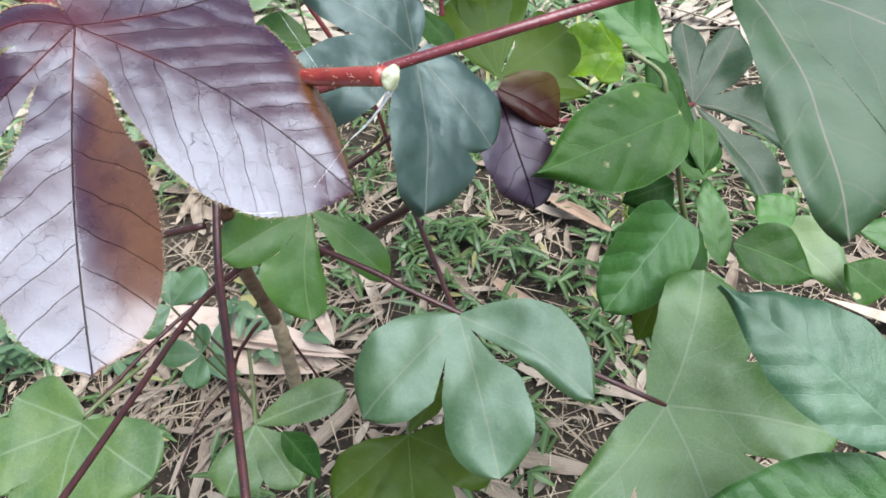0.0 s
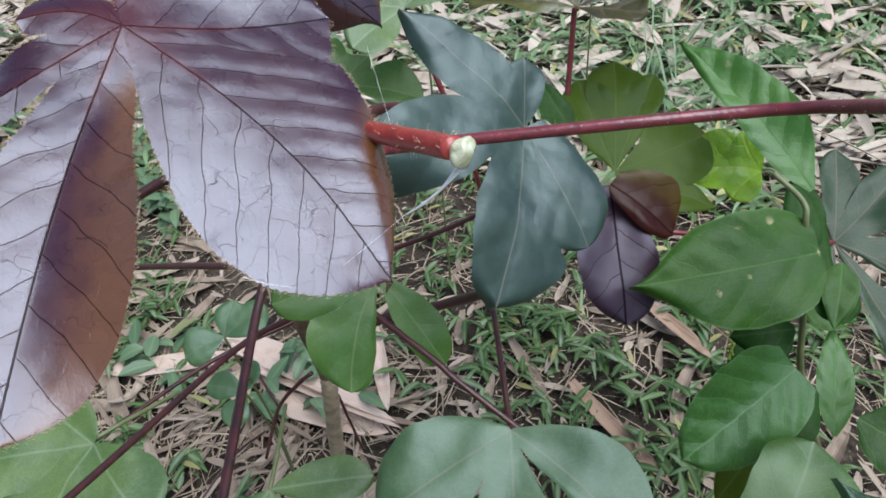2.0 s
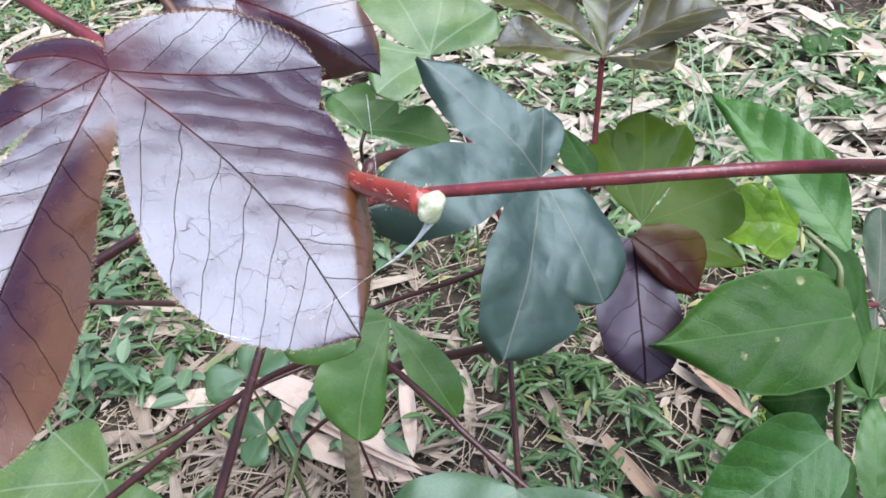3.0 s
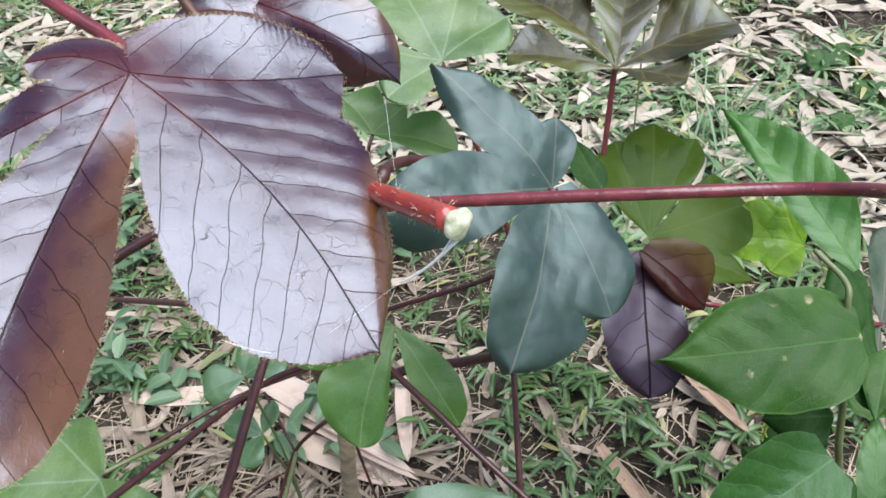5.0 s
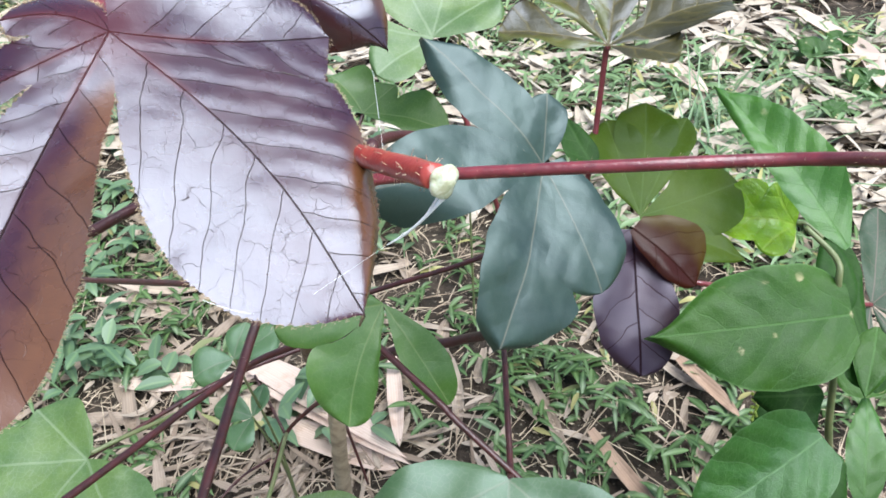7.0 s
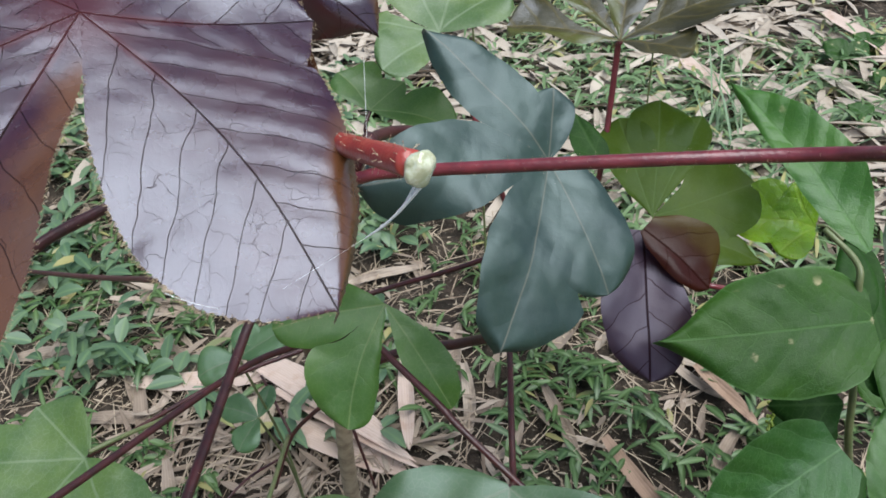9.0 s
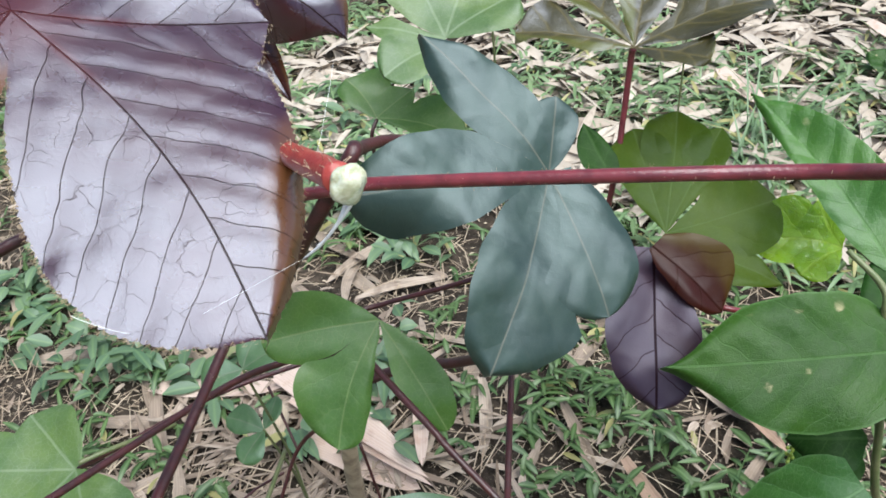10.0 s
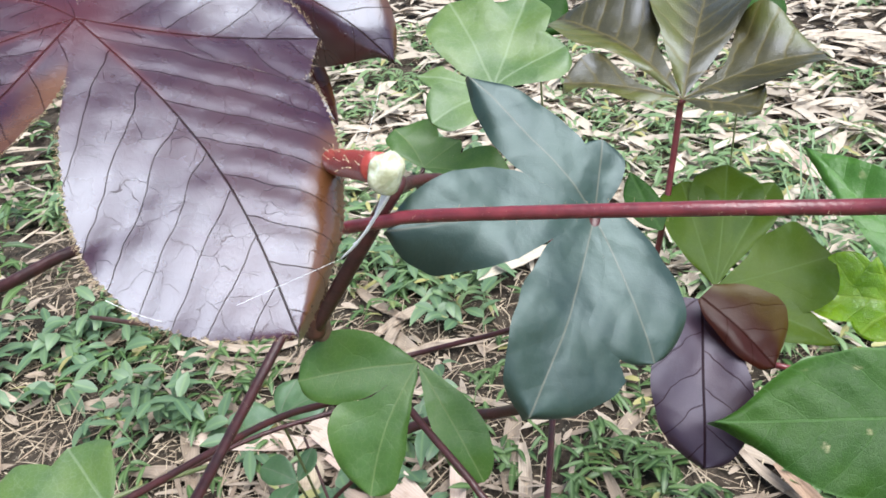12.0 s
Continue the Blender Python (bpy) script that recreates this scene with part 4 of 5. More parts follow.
def strand(name, a, b, r0, r1, sag, label=""):
    a, b = np.array(a), np.array(b)
    pts = [a + (b - a) * t + np.array((0, 0, -sag * 4 * t * (1 - t))) for t in (0, 0.2, 0.45, 0.7, 1.0)]
    v, f, _ = tube(pts, r0, r1, 6, 0.5, 3.0)
    return part(name, v, f, "thread", shrub, label)


strand("sap_thread", (0.0348, 0.1612, 0.5112), (0.0192, 0.1671, 0.4924), 0.00046, 0.00016, 0.0012, "white string of dried sap")
strand("sap_thread", (0.0336, 0.1620, 0.5114), (0.0235, 0.1655, 0.4972), 0.00030, 0.00010, 0.0019, "white string of dried sap")
strand("cobweb", (0.0192, 0.1671, 0.4924), (0.0100, 0.1482, 0.4933), 0.000025, 0.00002, 0.0, "fine cobweb thread")
strand("cobweb", (-0.0061, 0.2346, 0.4998), (0.0125, 0.1885, 0.5005), 0.00003, 0.00003, 0.0005)
strand("cobweb", (-0.0076, 0.1383, 0.4977), (0.0011, 0.1403, 0.4938), 0.00004, 0.00003, 0.0005)

# ---- the broad-leaved sapling ----
sapling = thing("sapling", (0.2840, 0.4366, 0.0000), "young sapling with broad oval green leaves on a thin green stem", "sapling")
stem(sapling, "stem", "greenstem", 1.2, 2.2, 0, [(0.1457, 0.3423, 0.3845), (0.1598, 0.3335, 0.3748), (0.1626, 0.3277, 0.3621), (0.1746, 0.3280, 0.3062), (0.1938, 0.3378, 0.2309), (0.2840, 0.4366, 0.0000)])
stem(sapling, "petiole", "greenstem", 0.8, 0.9, 0, [(0.1684, 0.3197, 0.3564), (0.1689, 0.3315, 0.3462), (0.1730, 0.3504, 0.3349)])
stem(sapling, "petiole", "greenstem", 0.7, 0.9, 0, [(0.1555, 0.3949, 0.3493), (0.1608, 0.3940, 0.3494), (0.1725, 0.3890, 0.3415)])
leaf(sapling, "leafgreen", (0.1684, 0.3197, 0.3564), (0.20, -0.58, 0.79), 0.1, 0.04, 0, [
    ((0.0828, 0.2895, 0.3550), 0.0268, 0.0023, "drip"),
], "")
leaf(sapling, "ridged", (0.1670, 0.2952, 0.3019), (0.06, -0.49, 0.87), 0.22, 0.04, 0, [
    ((0.1138, 0.2506, 0.2805), 0.0225, 0.0000, "base", 0.05, 0.60),
], "")
leaf(sapling, "bluegreen", (0.2057, 0.1292, 0.3340), (0.04, -0.48, 0.88), 0.12, 0.04, 0, [
    ((0.1467, 0.1908, 0.3700), 0.0228, -0.0029, "tipped"),
], "")
leaf(sapling, "ridged", (0.2260, 0.1045, 0.2964), (0.03, -0.45, 0.89), 0.12, 0.04, 0, [
    ((0.1286, 0.1251, 0.3105), 0.0245, -0.0034, "ovate"),
], "")
leaf(sapling, "bright", (0.1692, 0.3544, 0.3659), (-0.03, -0.62, 0.78), 0.25, 0.04, 0, [
    ((0.1041, 0.4168, 0.4135), 0.0144, -0.0069, "ovate"),
], "")
leaf(sapling, "young", (0.1562, 0.3954, 0.3490), (0.18, -0.52, 0.84), 0.3, 0.25, 0, [
    ((0.1135, 0.3868, 0.3526), 0.0165, -0.0026, "round"),
    ((0.1349, 0.3745, 0.3404), 0.0110, -0.0034, "round"),
    ((0.1387, 0.4070, 0.3598), 0.0140, 0.0060, "round"),
], "crumpled young yellow-green leaf")
leaf(sapling, "bright", (0.2033, 0.3063, 0.2353), (0.06, -0.49, 0.87), 0.2, 0.04, 0, [
    ((0.2060, 0.3626, 0.2670), 0.0104, 0.0007, "ovate"),
], "")
# A glossy leaf; its pale sheen is put into the colour.
leaf(sapling, "pale", (0.2259, 0.3033, 0.2748), (0.03, -0.45, 0.89), 0.15, 0.04, 0, [
    ((0.2600, 0.2604, 0.2518), 0.0168, 0.0060, "ovate"),
], "")
leaf(sapling, "bright", (0.3549, 0.3163, 0.2098), (0.03, -0.45, 0.89), 0.15, 0.04, 0, [
    ((0.3045, 0.3343, 0.2209), 0.0145, -0.0021, "ovate"),
], "")
leaf(sapling, "deep", (0.1684, 0.3272, 0.3474), (0.06, -0.55, 0.83), 0.15, 0.04, 0, [
    ((0.1599, 0.3597, 0.3696), 0.0088, 0.0006, "ovate"),
], "")
leaf(sapling, "deep", (0.1712, 0.3812, 0.3530), (0.07, -0.52, 0.85), 0.15, 0.04, 0, [
    ((0.1858, 0.3321, 0.3215), 0.0115, -0.0054, "ovate"),
], "")
leaf(sapling, "leafgreen", (0.1779, 0.3052, 0.2432), (0.05, -0.46, 0.89), 0.15, 0.04, 0, [
    ((0.1366, 0.3298, 0.2582), 0.0189, -0.0035, "ovate"),
], "")
leaf(sapling, "leafgreen", (0.1871, 0.2949, 0.2325), (0.05, -0.46, 0.89), 0.15, 0.04, 0, [
    ((0.1438, 0.2841, 0.2295), 0.0140, 0.0074, "ovate"),
], "")
leaf(sapling, "leafgreen", (0.1841, 0.3294, 0.3423), (0.03, -0.45, 0.89), 0.15, 0.04, 0, [
    ((0.1784, 0.2993, 0.3273), 0.0085, -0.0000, "ovate"),
], "")

# The deep ones here carry the shade below the broad leaves in their colour.
leaf(sapling, "deep", (0.1688, 0.3177, 0.3061), (0.05, -0.50, 0.86), 0.20, 0.05, 0, [
    ((0.1371, 0.3139, 0.2993), 0.0140, 0.0015, "ovate"),
], "")
leaf(sapling, "deep", (0.1835, 0.3034, 0.2766), (0.10, -0.50, 0.86), 0.20, 0.05, 0, [
    ((0.1321, 0.2868, 0.2530), 0.0210, 0.0015, "ovate"),
], "")
leaf(sapling, "olive", (0.1615, 0.2902, 0.2527), (-0.05, -0.50, 0.86), 0.20, 0.05, 0, [
    ((0.1379, 0.2676, 0.2200), 0.0140, 0.0015, "ovate"),
], "")
leaf(sapling, "deep", (0.1824, 0.3729, 0.2447), (0.05, -0.50, 0.86), 0.20, 0.05, 0, [
    ((0.1518, 0.3556, 0.2192), 0.0170, 0.0015, "ovate"),
], "")
leaf(sapling, "leafgreen", (0.1859, 0.3632, 0.2799), (0.05, -0.50, 0.86), 0.20, 0.05, 0, [
    ((0.2147, 0.3677, 0.2586), 0.0140, 0.0015, "ovate"),
], "")
leaf(sapling, "leafgreen", (0.1863, 0.2634, 0.3088), (0.05, -0.50, 0.86), 0.20, 0.05, 0, [
    ((0.2236, 0.2512, 0.2816), 0.0170, 0.0015, "ovate"),
], "")
leaf(sapling, "deep", (0.1863, 0.3078, 0.3224), (0.10, -0.50, 0.86), 0.20, 0.05, 0, [
    ((0.1778, 0.3306, 0.3302), 0.0120, 0.0015, "ovate"),
], "")
leaf(sapling, "bright", (0.2302, 0.2879, 0.2875), (0.05, -0.50, 0.86), 0.20, 0.05, 0, [
    ((0.2152, 0.3083, 0.2937), 0.0140, 0.0015, "ovate"),
], "")
leaf(sapling, "leafgreen", (0.2737, 0.2493, 0.2628), (0.05, -0.50, 0.86), 0.20, 0.05, 0, [
    ((0.2561, 0.2690, 0.2684), 0.0160, 0.0015, "ovate"),
], "")

# a short spike of yellow-green buds under the broad leaf
spike = stem(sapling, "flower_spike", "bud", 0.7, 0.5, 0, [(0.1460, 0.3416, 0.2767), (0.1484, 0.3379, 0.2715), (0.1462, 0.3331, 0.2665), (0.1463, 0.3310, 0.2639)], "yellow-green spike of tiny buds")
for k in range(14):
    f = k / 13
    bud_at = np.array((0.1460, 0.3416, 0.2767)) * (1 - f) + np.array((0.1463, 0.3310, 0.2639)) * f + np.array((math.sin(k * 2.4), math.cos(k * 2.4), 0.0)) * 0.0014
    ball = bmesh.new()
    bmesh.ops.create_icosphere(ball, subdivisions=1, radius=0.0011)
    part("bud", [bud_at + np.array(v.co) for v in ball.verts], [tuple(v.index for v in f.verts) for f in ball.faces], "bud", spike)
    ball.free()

seedling_o = thing("seedling", (-0.1724, 0.3595, 0.0000), "small low seedling with grey-green lobed leaves on the soil", "seedling", "seedlings")
leaf(seedling_o, "sage", (-0.1724, 0.3395, 0.1737), (0.05, -0.41, 0.91), 0.1, 0.04, 0, [
    ((-0.2036, 0.3410, 0.1762), 0.0105, -0.0019, "obov"),
    ((-0.1718, 0.3617, 0.1837), 0.0073, -0.0013, "obov"),
    ((-0.1782, 0.3164, 0.1635), 0.0110, -0.0002, "obov"),
], "")
stem(seedling_o, "stem", "greenstem", 0.9, 1.2, 0, [(-0.1724, 0.3395, 0.1737), (-0.1724, 0.3575, 0.0868), (-0.1724, 0.3595, 0.0000)])
seedling_q = thing("seedling", (-0.1686, 0.3556, 0.0000), "small low seedling with grey-green lobed leaves on the soil", "seedling", "seedlings")
leaf(seedling_q, "sage", (-0.1686, 0.3356, 0.2391), (0.05, -0.41, 0.91), 0.1, 0.04, 0, [
    ((-0.1911, 0.3194, 0.2330), 0.0132, -0.0033, "obov"),
    ((-0.1469, 0.3593, 0.2486), 0.0133, -0.0026, "obov"),
    ((-0.1684, 0.3592, 0.2498), 0.0095, 0.0012, "obov"),
], "")
stem(seedling_q, "stem", "greenstem", 0.9, 1.2, 0, [(-0.1686, 0.3356, 0.2391), (-0.1686, 0.3536, 0.1195), (-0.1686, 0.3556, 0.0000)])
seedling_u1 = thing("seedling", (-0.0817, 0.6362, 0.0000), "small low seedling with deep green leaves on the soil", "seedling", "seedlings")
leaf(seedling_u1, "deep", (-0.0817, 0.6162, 0.4305), (0.30, -0.61, 0.73), 0.12, 0.04, 0, [
    ((-0.0564, 0.6017, 0.4082), 0.0217, -0.0062, "ovate"),
], "")
stem(seedling_u1, "stem", "greenstem", 0.9, 1.2, 0, [(-0.0817, 0.6162, 0.4305), (-0.0817, 0.6342, 0.2153), (-0.0817, 0.6362, 0.0000)])
seedling_u2 = thing("seedling", (0.0570, 0.8663, 0.0000), "small low seedling with deep green leaves on the soil", "seedling", "seedlings")
leaf(seedling_u2, "deep", (0.0570, 0.8463, 0.3812), (0.30, -0.61, 0.73), 0.12, 0.04, 0, [
    ((0.0780, 0.8142, 0.3459), 0.0216, 0.0042, "ovate"),
], "")
stem(seedling_u2, "stem", "greenstem", 0.9, 1.2, 0, [(0.0570, 0.8463, 0.3812), (0.0570, 0.8643, 0.1906), (0.0570, 0.8663, 0.0000)])
seedling_u3 = thing("seedling", (0.3565, 1.3600, 0.0000), "small low seedling with deep green leaves on the soil", "seedling", "seedlings")
leaf(seedling_u3, "leafgreen", (0.3565, 1.3400, 0.0350), (0.14, -0.44, 0.89), 0.15, 0.04, 0, [
    ((0.3172, 1.3585, 0.0506), 0.0259, -0.0001, "ovate"),
    ((0.3872, 1.3744, 0.0470), 0.0180, -0.0006, "ovate"),
    ((0.3633, 1.3043, 0.0162), 0.0185, 0.0015, "ovate"),
], "")
stem(seedling_u3, "stem", "greenstem", 0.9, 1.2, 0, [(0.3565, 1.3400, 0.0350), (0.3565, 1.3580, 0.0175), (0.3565, 1.3600, 0.0000)])
seedling_u4 = thing("seedling", (0.3970, 1.4129, 0.0000), "small low seedling with deep green leaves on the soil", "seedling", "seedlings")
leaf(seedling_u4, "leafgreen", (0.3970, 1.3929, 0.0350), (0.14, -0.44, 0.89), 0.15, 0.04, 0, [
    ((0.3681, 1.4069, 0.0466), 0.0194, -0.0000, "ovate"),
    ((0.4200, 1.4187, 0.0440), 0.0134, -0.0004, "ovate"),
    ((0.4017, 1.3659, 0.0208), 0.0138, 0.0011, "ovate"),
], "")
stem(seedling_u4, "stem", "greenstem", 0.9, 1.2, 0, [(0.3970, 1.3929, 0.0350), (0.3970, 1.4109, 0.0175), (0.3970, 1.4129, 0.0000)])
seedling_u5 = thing("seedling", (0.4103, 1.2609, 0.0000), "small low seedling with deep green leaves on the soil", "seedling", "seedlings")
leaf(seedling_u5, "leafgreen", (0.4103, 1.2409, 0.0350), (0.14, -0.44, 0.89), 0.15, 0.04, 0, [
    ((0.3778, 1.2561, 0.0478), 0.0218, -0.0000, "ovate"),
    ((0.4367, 1.2696, 0.0449), 0.0149, -0.0005, "ovate"),
    ((0.4152, 1.2111, 0.0194), 0.0156, 0.0013, "ovate"),
], "")
stem(seedling_u5, "stem", "greenstem", 0.9, 1.2, 0, [(0.4103, 1.2409, 0.0350), (0.4103, 1.2589, 0.0175), (0.4103, 1.2609, 0.0000)])
seedling_u6 = thing("seedling", (0.3523, 1.1634, 0.0000), "small low seedling with deep green leaves on the soil", "seedling", "seedlings")
leaf(seedling_u6, "leafgreen", (0.3523, 1.1434, 0.0350), (0.14, -0.44, 0.89), 0.15, 0.04, 0, [
    ((0.3321, 1.1524, 0.0428), 0.0132, 0.0000, "ovate"),
    ((0.3684, 1.1608, 0.0410), 0.0091, -0.0003, "ovate"),
    ((0.3557, 1.1253, 0.0255), 0.0097, 0.0008, "ovate"),
], "")
stem(seedling_u6, "stem", "greenstem", 0.9, 1.2, 0, [(0.3523, 1.1434, 0.0350), (0.3523, 1.1614, 0.0175), (0.3523, 1.1634, 0.0000)])


# ---- low growth and litter ----
U5 = np.array([0.0, 0.22, 0.48, 0.76, 1.0])


def blades(root, head, rise, droop, long, wide, fold=0.25, taper=(0.30, 0.86, 1.0, 0.66, 0.04), twist=0.0):
    """Lance-shaped blades: arrays of roots, headings (radians), rise, droop, length and half width. Gives verts, faces, uvs."""
    n = len(root)
    d = np.stack([np.cos(head), np.sin(head), np.zeros(n)], 1)
    s = np.stack([-np.sin(head), np.cos(head), np.zeros(n)], 1)
    verts = np.zeros((n, 5, 3, 3))
    uvs = np.zeros((n, 5, 3, 2))
    for i, u in enumerate(U5):
        mid = root + d * (long * u)[:, None]
        mid[:, 2] += long * (rise * u - droop * u * u)
        for j, k in enumerate((-1, 0, 1)):
            w = wide * taper[i] * k
            p = mid + s * (w * np.cos(twist))[:, None]
            p[:, 2] += fold * np.abs(w) + w * np.sin(twist)
            verts[:, i, j] = p
            uvs[:, i, j, 0], uvs[:, i, j, 1] = long * u * 10, w * 10
    cell = np.array([(i * 3 + j, i * 3 + j + 1, i * 3 + j + 4, i * 3 + j + 3) for i in range(4) for j in range(2)])
    faces = (cell[None] + 15 * np.arange(n)[:, None, None]).reshape(-1, 4)
    return verts.reshape(-1, 3), faces, uvs.reshape(-1, 2)


def stuff(name, data, material, label, category):
    v, f, t = data
    return tagged(new(name, mesh_of(name, v.tolist(), f.tolist(), material, t)), label, category, kind="stuff")


def height_of(p):
    return np.array([soil_height(x, y) for x, y in p])


def fan(rng, count, near, far, left=-1.2, right=0.74):
    """Places on the ground within the strip that the walk overlooks, which widens with distance."""
    y = near + (far - near) * rng.random(count)
    spread = 0.40 + 0.56 * y
    x = left * spread + (right - left) * spread * rng.random(count)
    return np.stack([x + 0.02, y], 1)


def shoots(rng, spots, tall, long, wide, per=6, lift=0.35):
    """Creeping shoots, each with leaves to both sides."""
    root, head, rise, droop, ln, wd = [], [], [], [], [], []
    z = height_of(spots)
    for (x, y), h in zip(spots, z):
        phi, lean = rng.uniform(0, math.tau), rng.uniform(0.3, 1.0)
        size = tall * rng.uniform(0.5, 1.3)
        count = rng.integers(per - 2, per + 2)
        way = np.array((math.cos(phi) * lean, math.sin(phi) * lean, 0.75))
        root.append((x, y, h)), head.append(phi), rise.append(0.75 / lean), droop.append(0.0), ln.append(size * lean), wd.append(0.0008)
        for i in range(count):
            f = (i + 1) / count
            p = np.array((x, y, h + 0.002)) + way * size * f
            root.append(p), head.append(phi + (1 if i % 2 else -1) * rng.uniform(0.4, 1.3))
            rise.append(rng.uniform(-0.1, lift * 2)), droop.append(rng.uniform(0.1, 0.7))
            ln.append(long * rng.uniform(0.55, 1.2)), wd.append(wide * rng.uniform(0.7, 1.2))
    return blades(np.array(root), np.array(head), np.array(rise), np.array(droop), np.array(ln), np.array(wd), twist=rng.uniform(-0.5, 0.5, len(root)))


rng = np.random.default_rng(5)
patchy = lambda p, scale, cut, seed: np.array([noise.noise(Vector((x * scale, y * scale, seed))) > cut for x, y in p])
spots = fan(rng, 950, 0.18, 1.05)
stuff("low_grass", shoots(rng, spots[patchy(spots, 6.0, -0.05, 2.0)], 0.030, 0.026, 0.0031, 6), "grass", "low green creeping grass among dry litter", "grass")
spots = np.stack([rng.uniform(-0.02, 0.28, 85), rng.uniform(0.42, 0.72, 85)], 1)
stuff("grass_patch", shoots(rng, spots, 0.032, 0.025, 0.0032, 7), "grass", "dense patch of low pointed grass leaves", "grass")
spots = fan(rng, 430, 0.42, 1.25, -1.25, -0.25)
stuff("broad_grass", shoots(rng, spots[patchy(spots, 4.0, -0.15, 5.0)], 0.050, 0.034, 0.0072, 6), "weed", "broad-bladed blue-green grass on the soil", "grass")
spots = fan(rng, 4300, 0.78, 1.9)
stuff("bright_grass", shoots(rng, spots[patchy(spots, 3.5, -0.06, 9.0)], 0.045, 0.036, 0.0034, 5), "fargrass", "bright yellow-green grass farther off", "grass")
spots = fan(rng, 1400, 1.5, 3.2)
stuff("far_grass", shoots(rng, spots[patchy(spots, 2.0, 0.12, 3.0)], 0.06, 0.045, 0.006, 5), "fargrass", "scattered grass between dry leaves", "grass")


tuft = np.stack([rng.normal(0.154, 0.05, 130), rng.normal(1.047, 0.06, 130)], 1)
tuft = np.concatenate([tuft, height_of(tuft)[:, None]], 1)
stuff("grass_tuft", blades(tuft, rng.uniform(0, math.tau, 130), rng.uniform(0.5, 1.6, 130), rng.uniform(0.4, 1.1, 130), rng.uniform(0.06, 0.15, 130),
                           rng.uniform(0.0012, 0.0026, 130)), "weed", "tuft of long narrow grey-green grass blades", "grass")


def scatter_litter(rng, spots, long, wide, high=0.012):
    n = len(spots)
    z = height_of(spots) + rng.uniform(0.003, high, n)
    root = np.concatenate([spots, z[:, None]], 1)
    return blades(root, rng.uniform(0, math.tau, n), rng.uniform(-0.05, 0.22, n), rng.uniform(-0.05, 0.25, n), long * rng.uniform(0.4, 1.3, n),
                  wide * rng.uniform(0.5, 1.3, n), fold=0.3, twist=rng.uniform(-0.6, 0.6, n))


spots = fan(rng, 8500, 0.85, 3.4)
stuff("dry_leaf_litter", scatter_litter(rng, spots[patchy(spots, 2.2, -0.42, 7.0)], 0.11, 0.0088, 0.03), "farlitter", "thick layer of pale dry bamboo leaves", "leaf litter")
spots = fan(rng, 1500, 0.16, 1.35)
stuff("leaf_scraps", scatter_litter(rng, spots, 0.032, 0.0038, 0.010), "litter", "small scraps of dry leaves on soil", "leaf litter")
spots = fan(rng, 9500, 0.16, 2.0)
stuff("straw_litter", scatter_litter(rng, spots, 0.060, 0.0007, 0.012), "straw", "thin dry straws and stalks on soil", "straw")


spots = fan(rng, 9000, 0.16, 1.2)
stuff("crumb_litter", scatter_litter(rng, spots, 0.009, 0.0009, 0.006), "straw", "tiny crumbs of dead leaf and bark", "debris")


near = np.random.default_rng(8)
spots = np.stack([near.normal(-0.22, 0.09, 280), near.normal(0.45, 0.055, 280)], 1)
stuff("trunk_litter", scatter_litter(near, spots, 0.048, 0.0026, 0.014), "litter", "pale dry leaf strips and stalks round the trunk", "leaf litter")
around = np.random.default_rng(21)
spots = np.stack([around.uniform(-3.6, 3.6, 30000), around.uniform(-2.6, 5, 30000)], 1)
spots = spots[(spots[:, 1] < 0.1) | (spots[:, 0] > 0.30 + 0.41 * spots[:, 1]) | (spots[:, 0] < -0.46 - 0.66 * spots[:, 1]) | (spots[:, 1] > 3.2)]
stuff("outer_litter", scatter_litter(around, spots, 0.11, 0.0088, 0.02), "litter", "dry bamboo leaves strewn over the soil", "leaf litter")
spots = np.stack([around.uniform(-3.6, 3.6, 9000), around.uniform(-2.6, 5, 9000)], 1)
spots = spots[((spots[:, 1] < 0.1) | (spots[:, 0] > 0.30 + 0.41 * spots[:, 1]) | (spots[:, 0] < -0.46 - 0.66 * spots[:, 1]) | (spots[:, 1] > 3.2)) & patchy(spots, 1.6, -0.2, 4.0)]
stuff("outer_grass", shoots(around, spots, 0.06, 0.045, 0.005, 6), "grass", "low grass between the dry leaves", "grass")


def dry_blade(long, wide, curl, fold, sway, material="litter"):
    """One dry leaf as a mesh about its own foot: long, ribbed, curling."""
    verts, faces, uvs = [], [], []
    rows, half = 14, 4
    for i in range(rows + 1):
        u = i / rows
        w = wide * (math.sin(math.pi * min(1, 0.10 + 0.9 * u)) ** 0.55 if u < 1 else 0.03)
        for j in range(-half, half + 1):
            k = j / half
            lift = curl * long * (u - 0.5) ** 2 + fold * abs(k) ** 1.5 * w + 0.04 * wide * (j % 2) + 0.1 * wide * math.sin(9 * u + 3 * k)
            verts.append((long * (u - 0.5), w * k + sway * long * math.sin(math.pi * u), lift))
            uvs.append((long * u * 10, w * k * 10))
    m = 2 * half + 1
    for i in range(rows):
        for j in range(2 * half):
            faces.append((i * m + j, (i + 1) * m + j, (i + 1) * m + j + 1, i * m + j + 1))
    return mesh_of("dry_leaf", verts, faces, material, uvs)


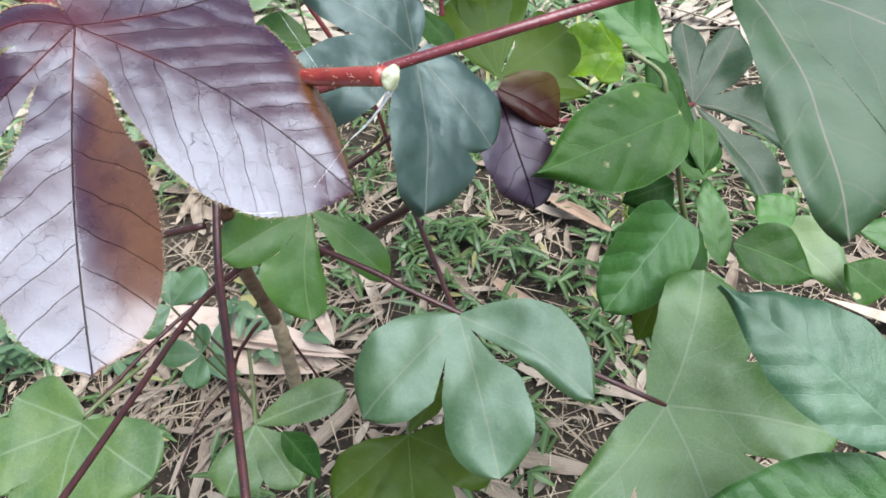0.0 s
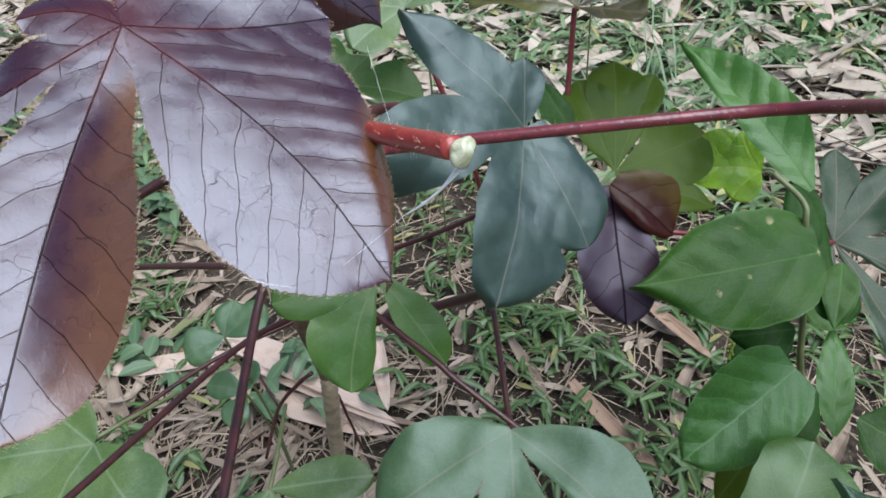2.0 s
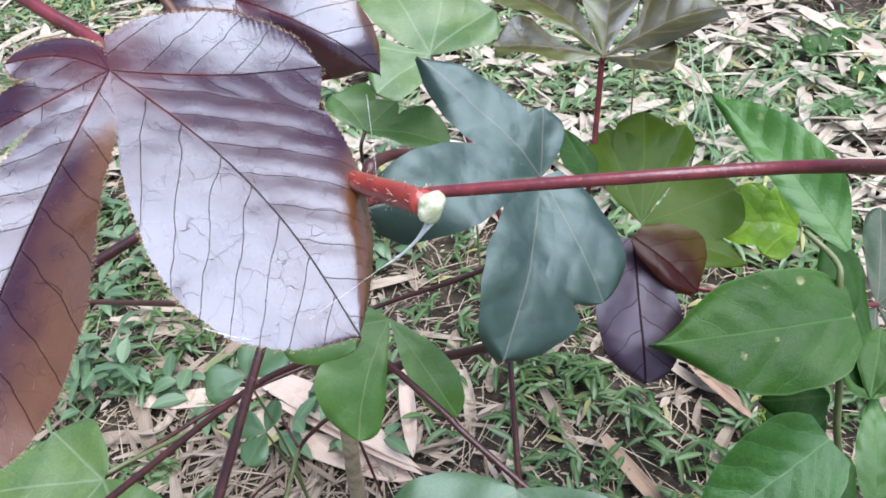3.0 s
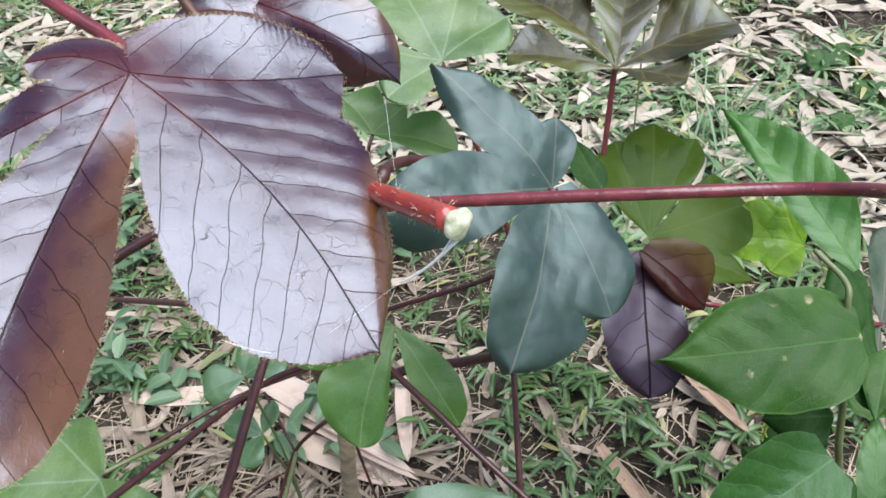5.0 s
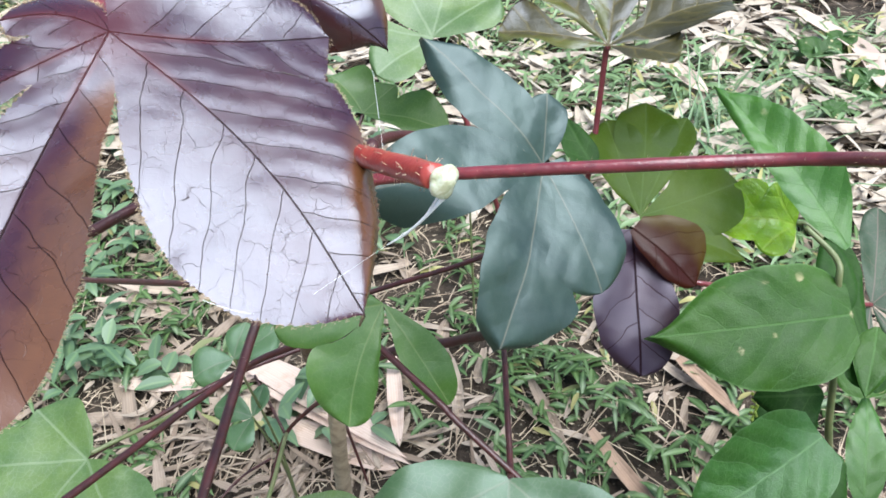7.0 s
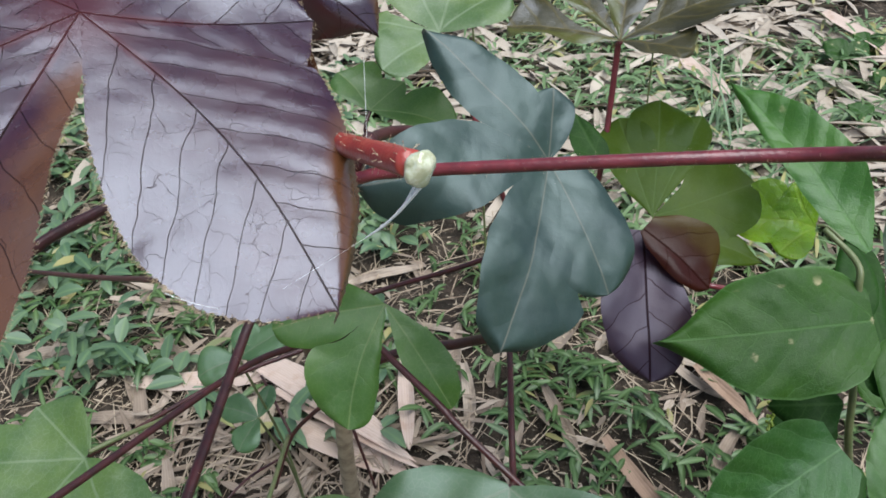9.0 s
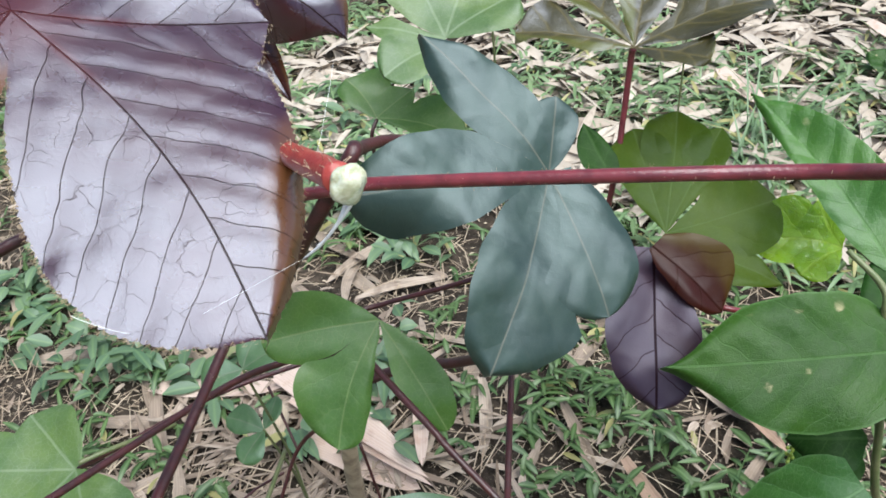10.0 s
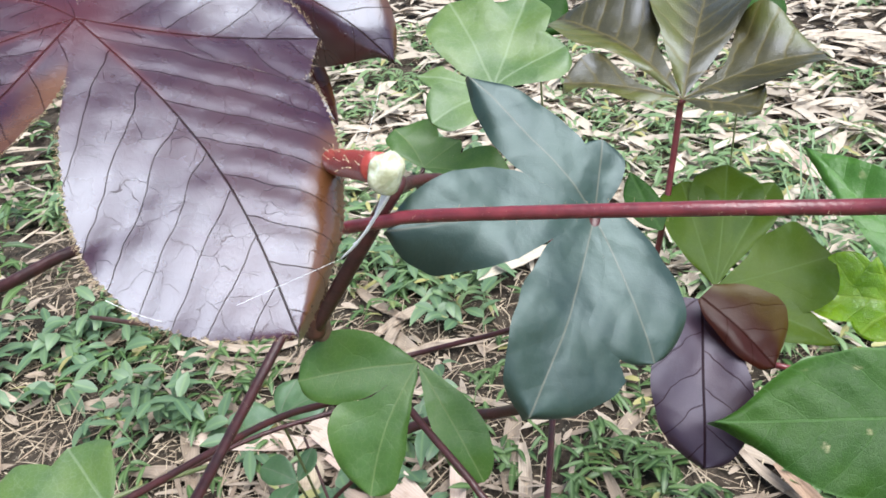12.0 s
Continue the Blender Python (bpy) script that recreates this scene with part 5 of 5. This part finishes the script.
kinds = [dry_blade(0.09, 0.0065, 0.3, 0.5, 0.04), dry_blade(0.11, 0.0075, 0.15, 0.8, -0.05), dry_blade(0.060, 0.0065, 0.5, -0.4, 0.08),
         dry_blade(0.13, 0.0065, 0.2, 0.6, 0.1), dry_blade(0.05, 0.0055, 0.8, 0.3, -0.1), dry_blade(0.09, 0.0085, -0.15, 0.4, 0.03)]
pick = random.Random(11)
for x, y in fan(rng, 150, 0.26, 1.12, -1.0, 0.62):
    ob = new("dry_leaf", pick.choice(kinds))
    ob.matrix_world = pose(x, y, soil_height(x, y) + pick.uniform(0.003, 0.010), pick.uniform(-14, 14), pick.uniform(-9, 9), pick.uniform(0, 360))
    tagged(ob, "pale tan dry bamboo leaf lying on the soil", "dry leaf", "dry leaves on the ground")


def sheath(a, b, wide, curl, fold, label, lift=0.012, material="sheath", sway=0.0, roll=0.0):
    """A large dry sheath that lies from a to b on the ground."""
    a, b = Vector(a), Vector(b)
    ob = new("dry_sheath", dry_blade((b - a).length, wide, curl, fold, sway, material))
    mid = (a + b) / 2
    ob.matrix_world = pose(mid.x, mid.y, soil_height(mid.x, mid.y) + lift, roll, 0, math.degrees(math.atan2(b.y - a.y, b.x - a.x)))
    return tagged(ob, label, "dry leaf", "large dry sheaths")


sheath((-0.305, 0.520), (-0.115, 0.440), 0.017, -0.1, 0.3, "broad pinkish dry sheath beside the trunk", 0.022)
sheath((-0.235, 0.450), (-0.105, 0.425), 0.016, 0.1, 0.3, "broad pale dry sheath under the shrub", 0.012)
sheath((-0.148, 0.545), (-0.108, 0.440), 0.008, 0.1, 0.5, "narrow pale dry sheath at the trunk", 0.018)
sheath((-0.292, 0.500), (-0.098, 0.430), 0.008, 0.0, 0.5, "long pinkish strip of dry sheath at the trunk", 0.028)
sheath((-0.262, 0.478), (-0.092, 0.424), 0.006, 0.05, 0.6, "thin pinkish strip of dry sheath at the trunk", 0.024)
sheath((0.136, 0.603), (0.193, 0.540), 0.008, 0.1, 0.7, "narrow reddish-brown dry sheath on the grass", 0.02, "brownsheath")
sheath((0.06, 0.50), (0.15, 0.40), 0.008, 0.2, 0.5, "narrow tan dry sheath on soil", 0.01, "brownsheath")
sheath((-0.42, 0.46), (-0.28, 0.50), 0.013, 0.2, 0.3, "pale dry sheath lying on soil", 0.012)
sheath((0.33, 1.50), (0.42, 1.20), 0.020, 0.2, 0.4, "long bent tan dry sheath on litter", 0.03, sway=0.15)
sheath((0.10, 1.28), (0.17, 1.16), 0.018, 0.2, 0.4, "bright pale dry leaf standing on litter", 0.03)
sheath((-0.272, 0.468), (-0.255, 0.435), 0.013, 0.5, 0.5, "small orange-brown dead leaf", 0.014, "straw")
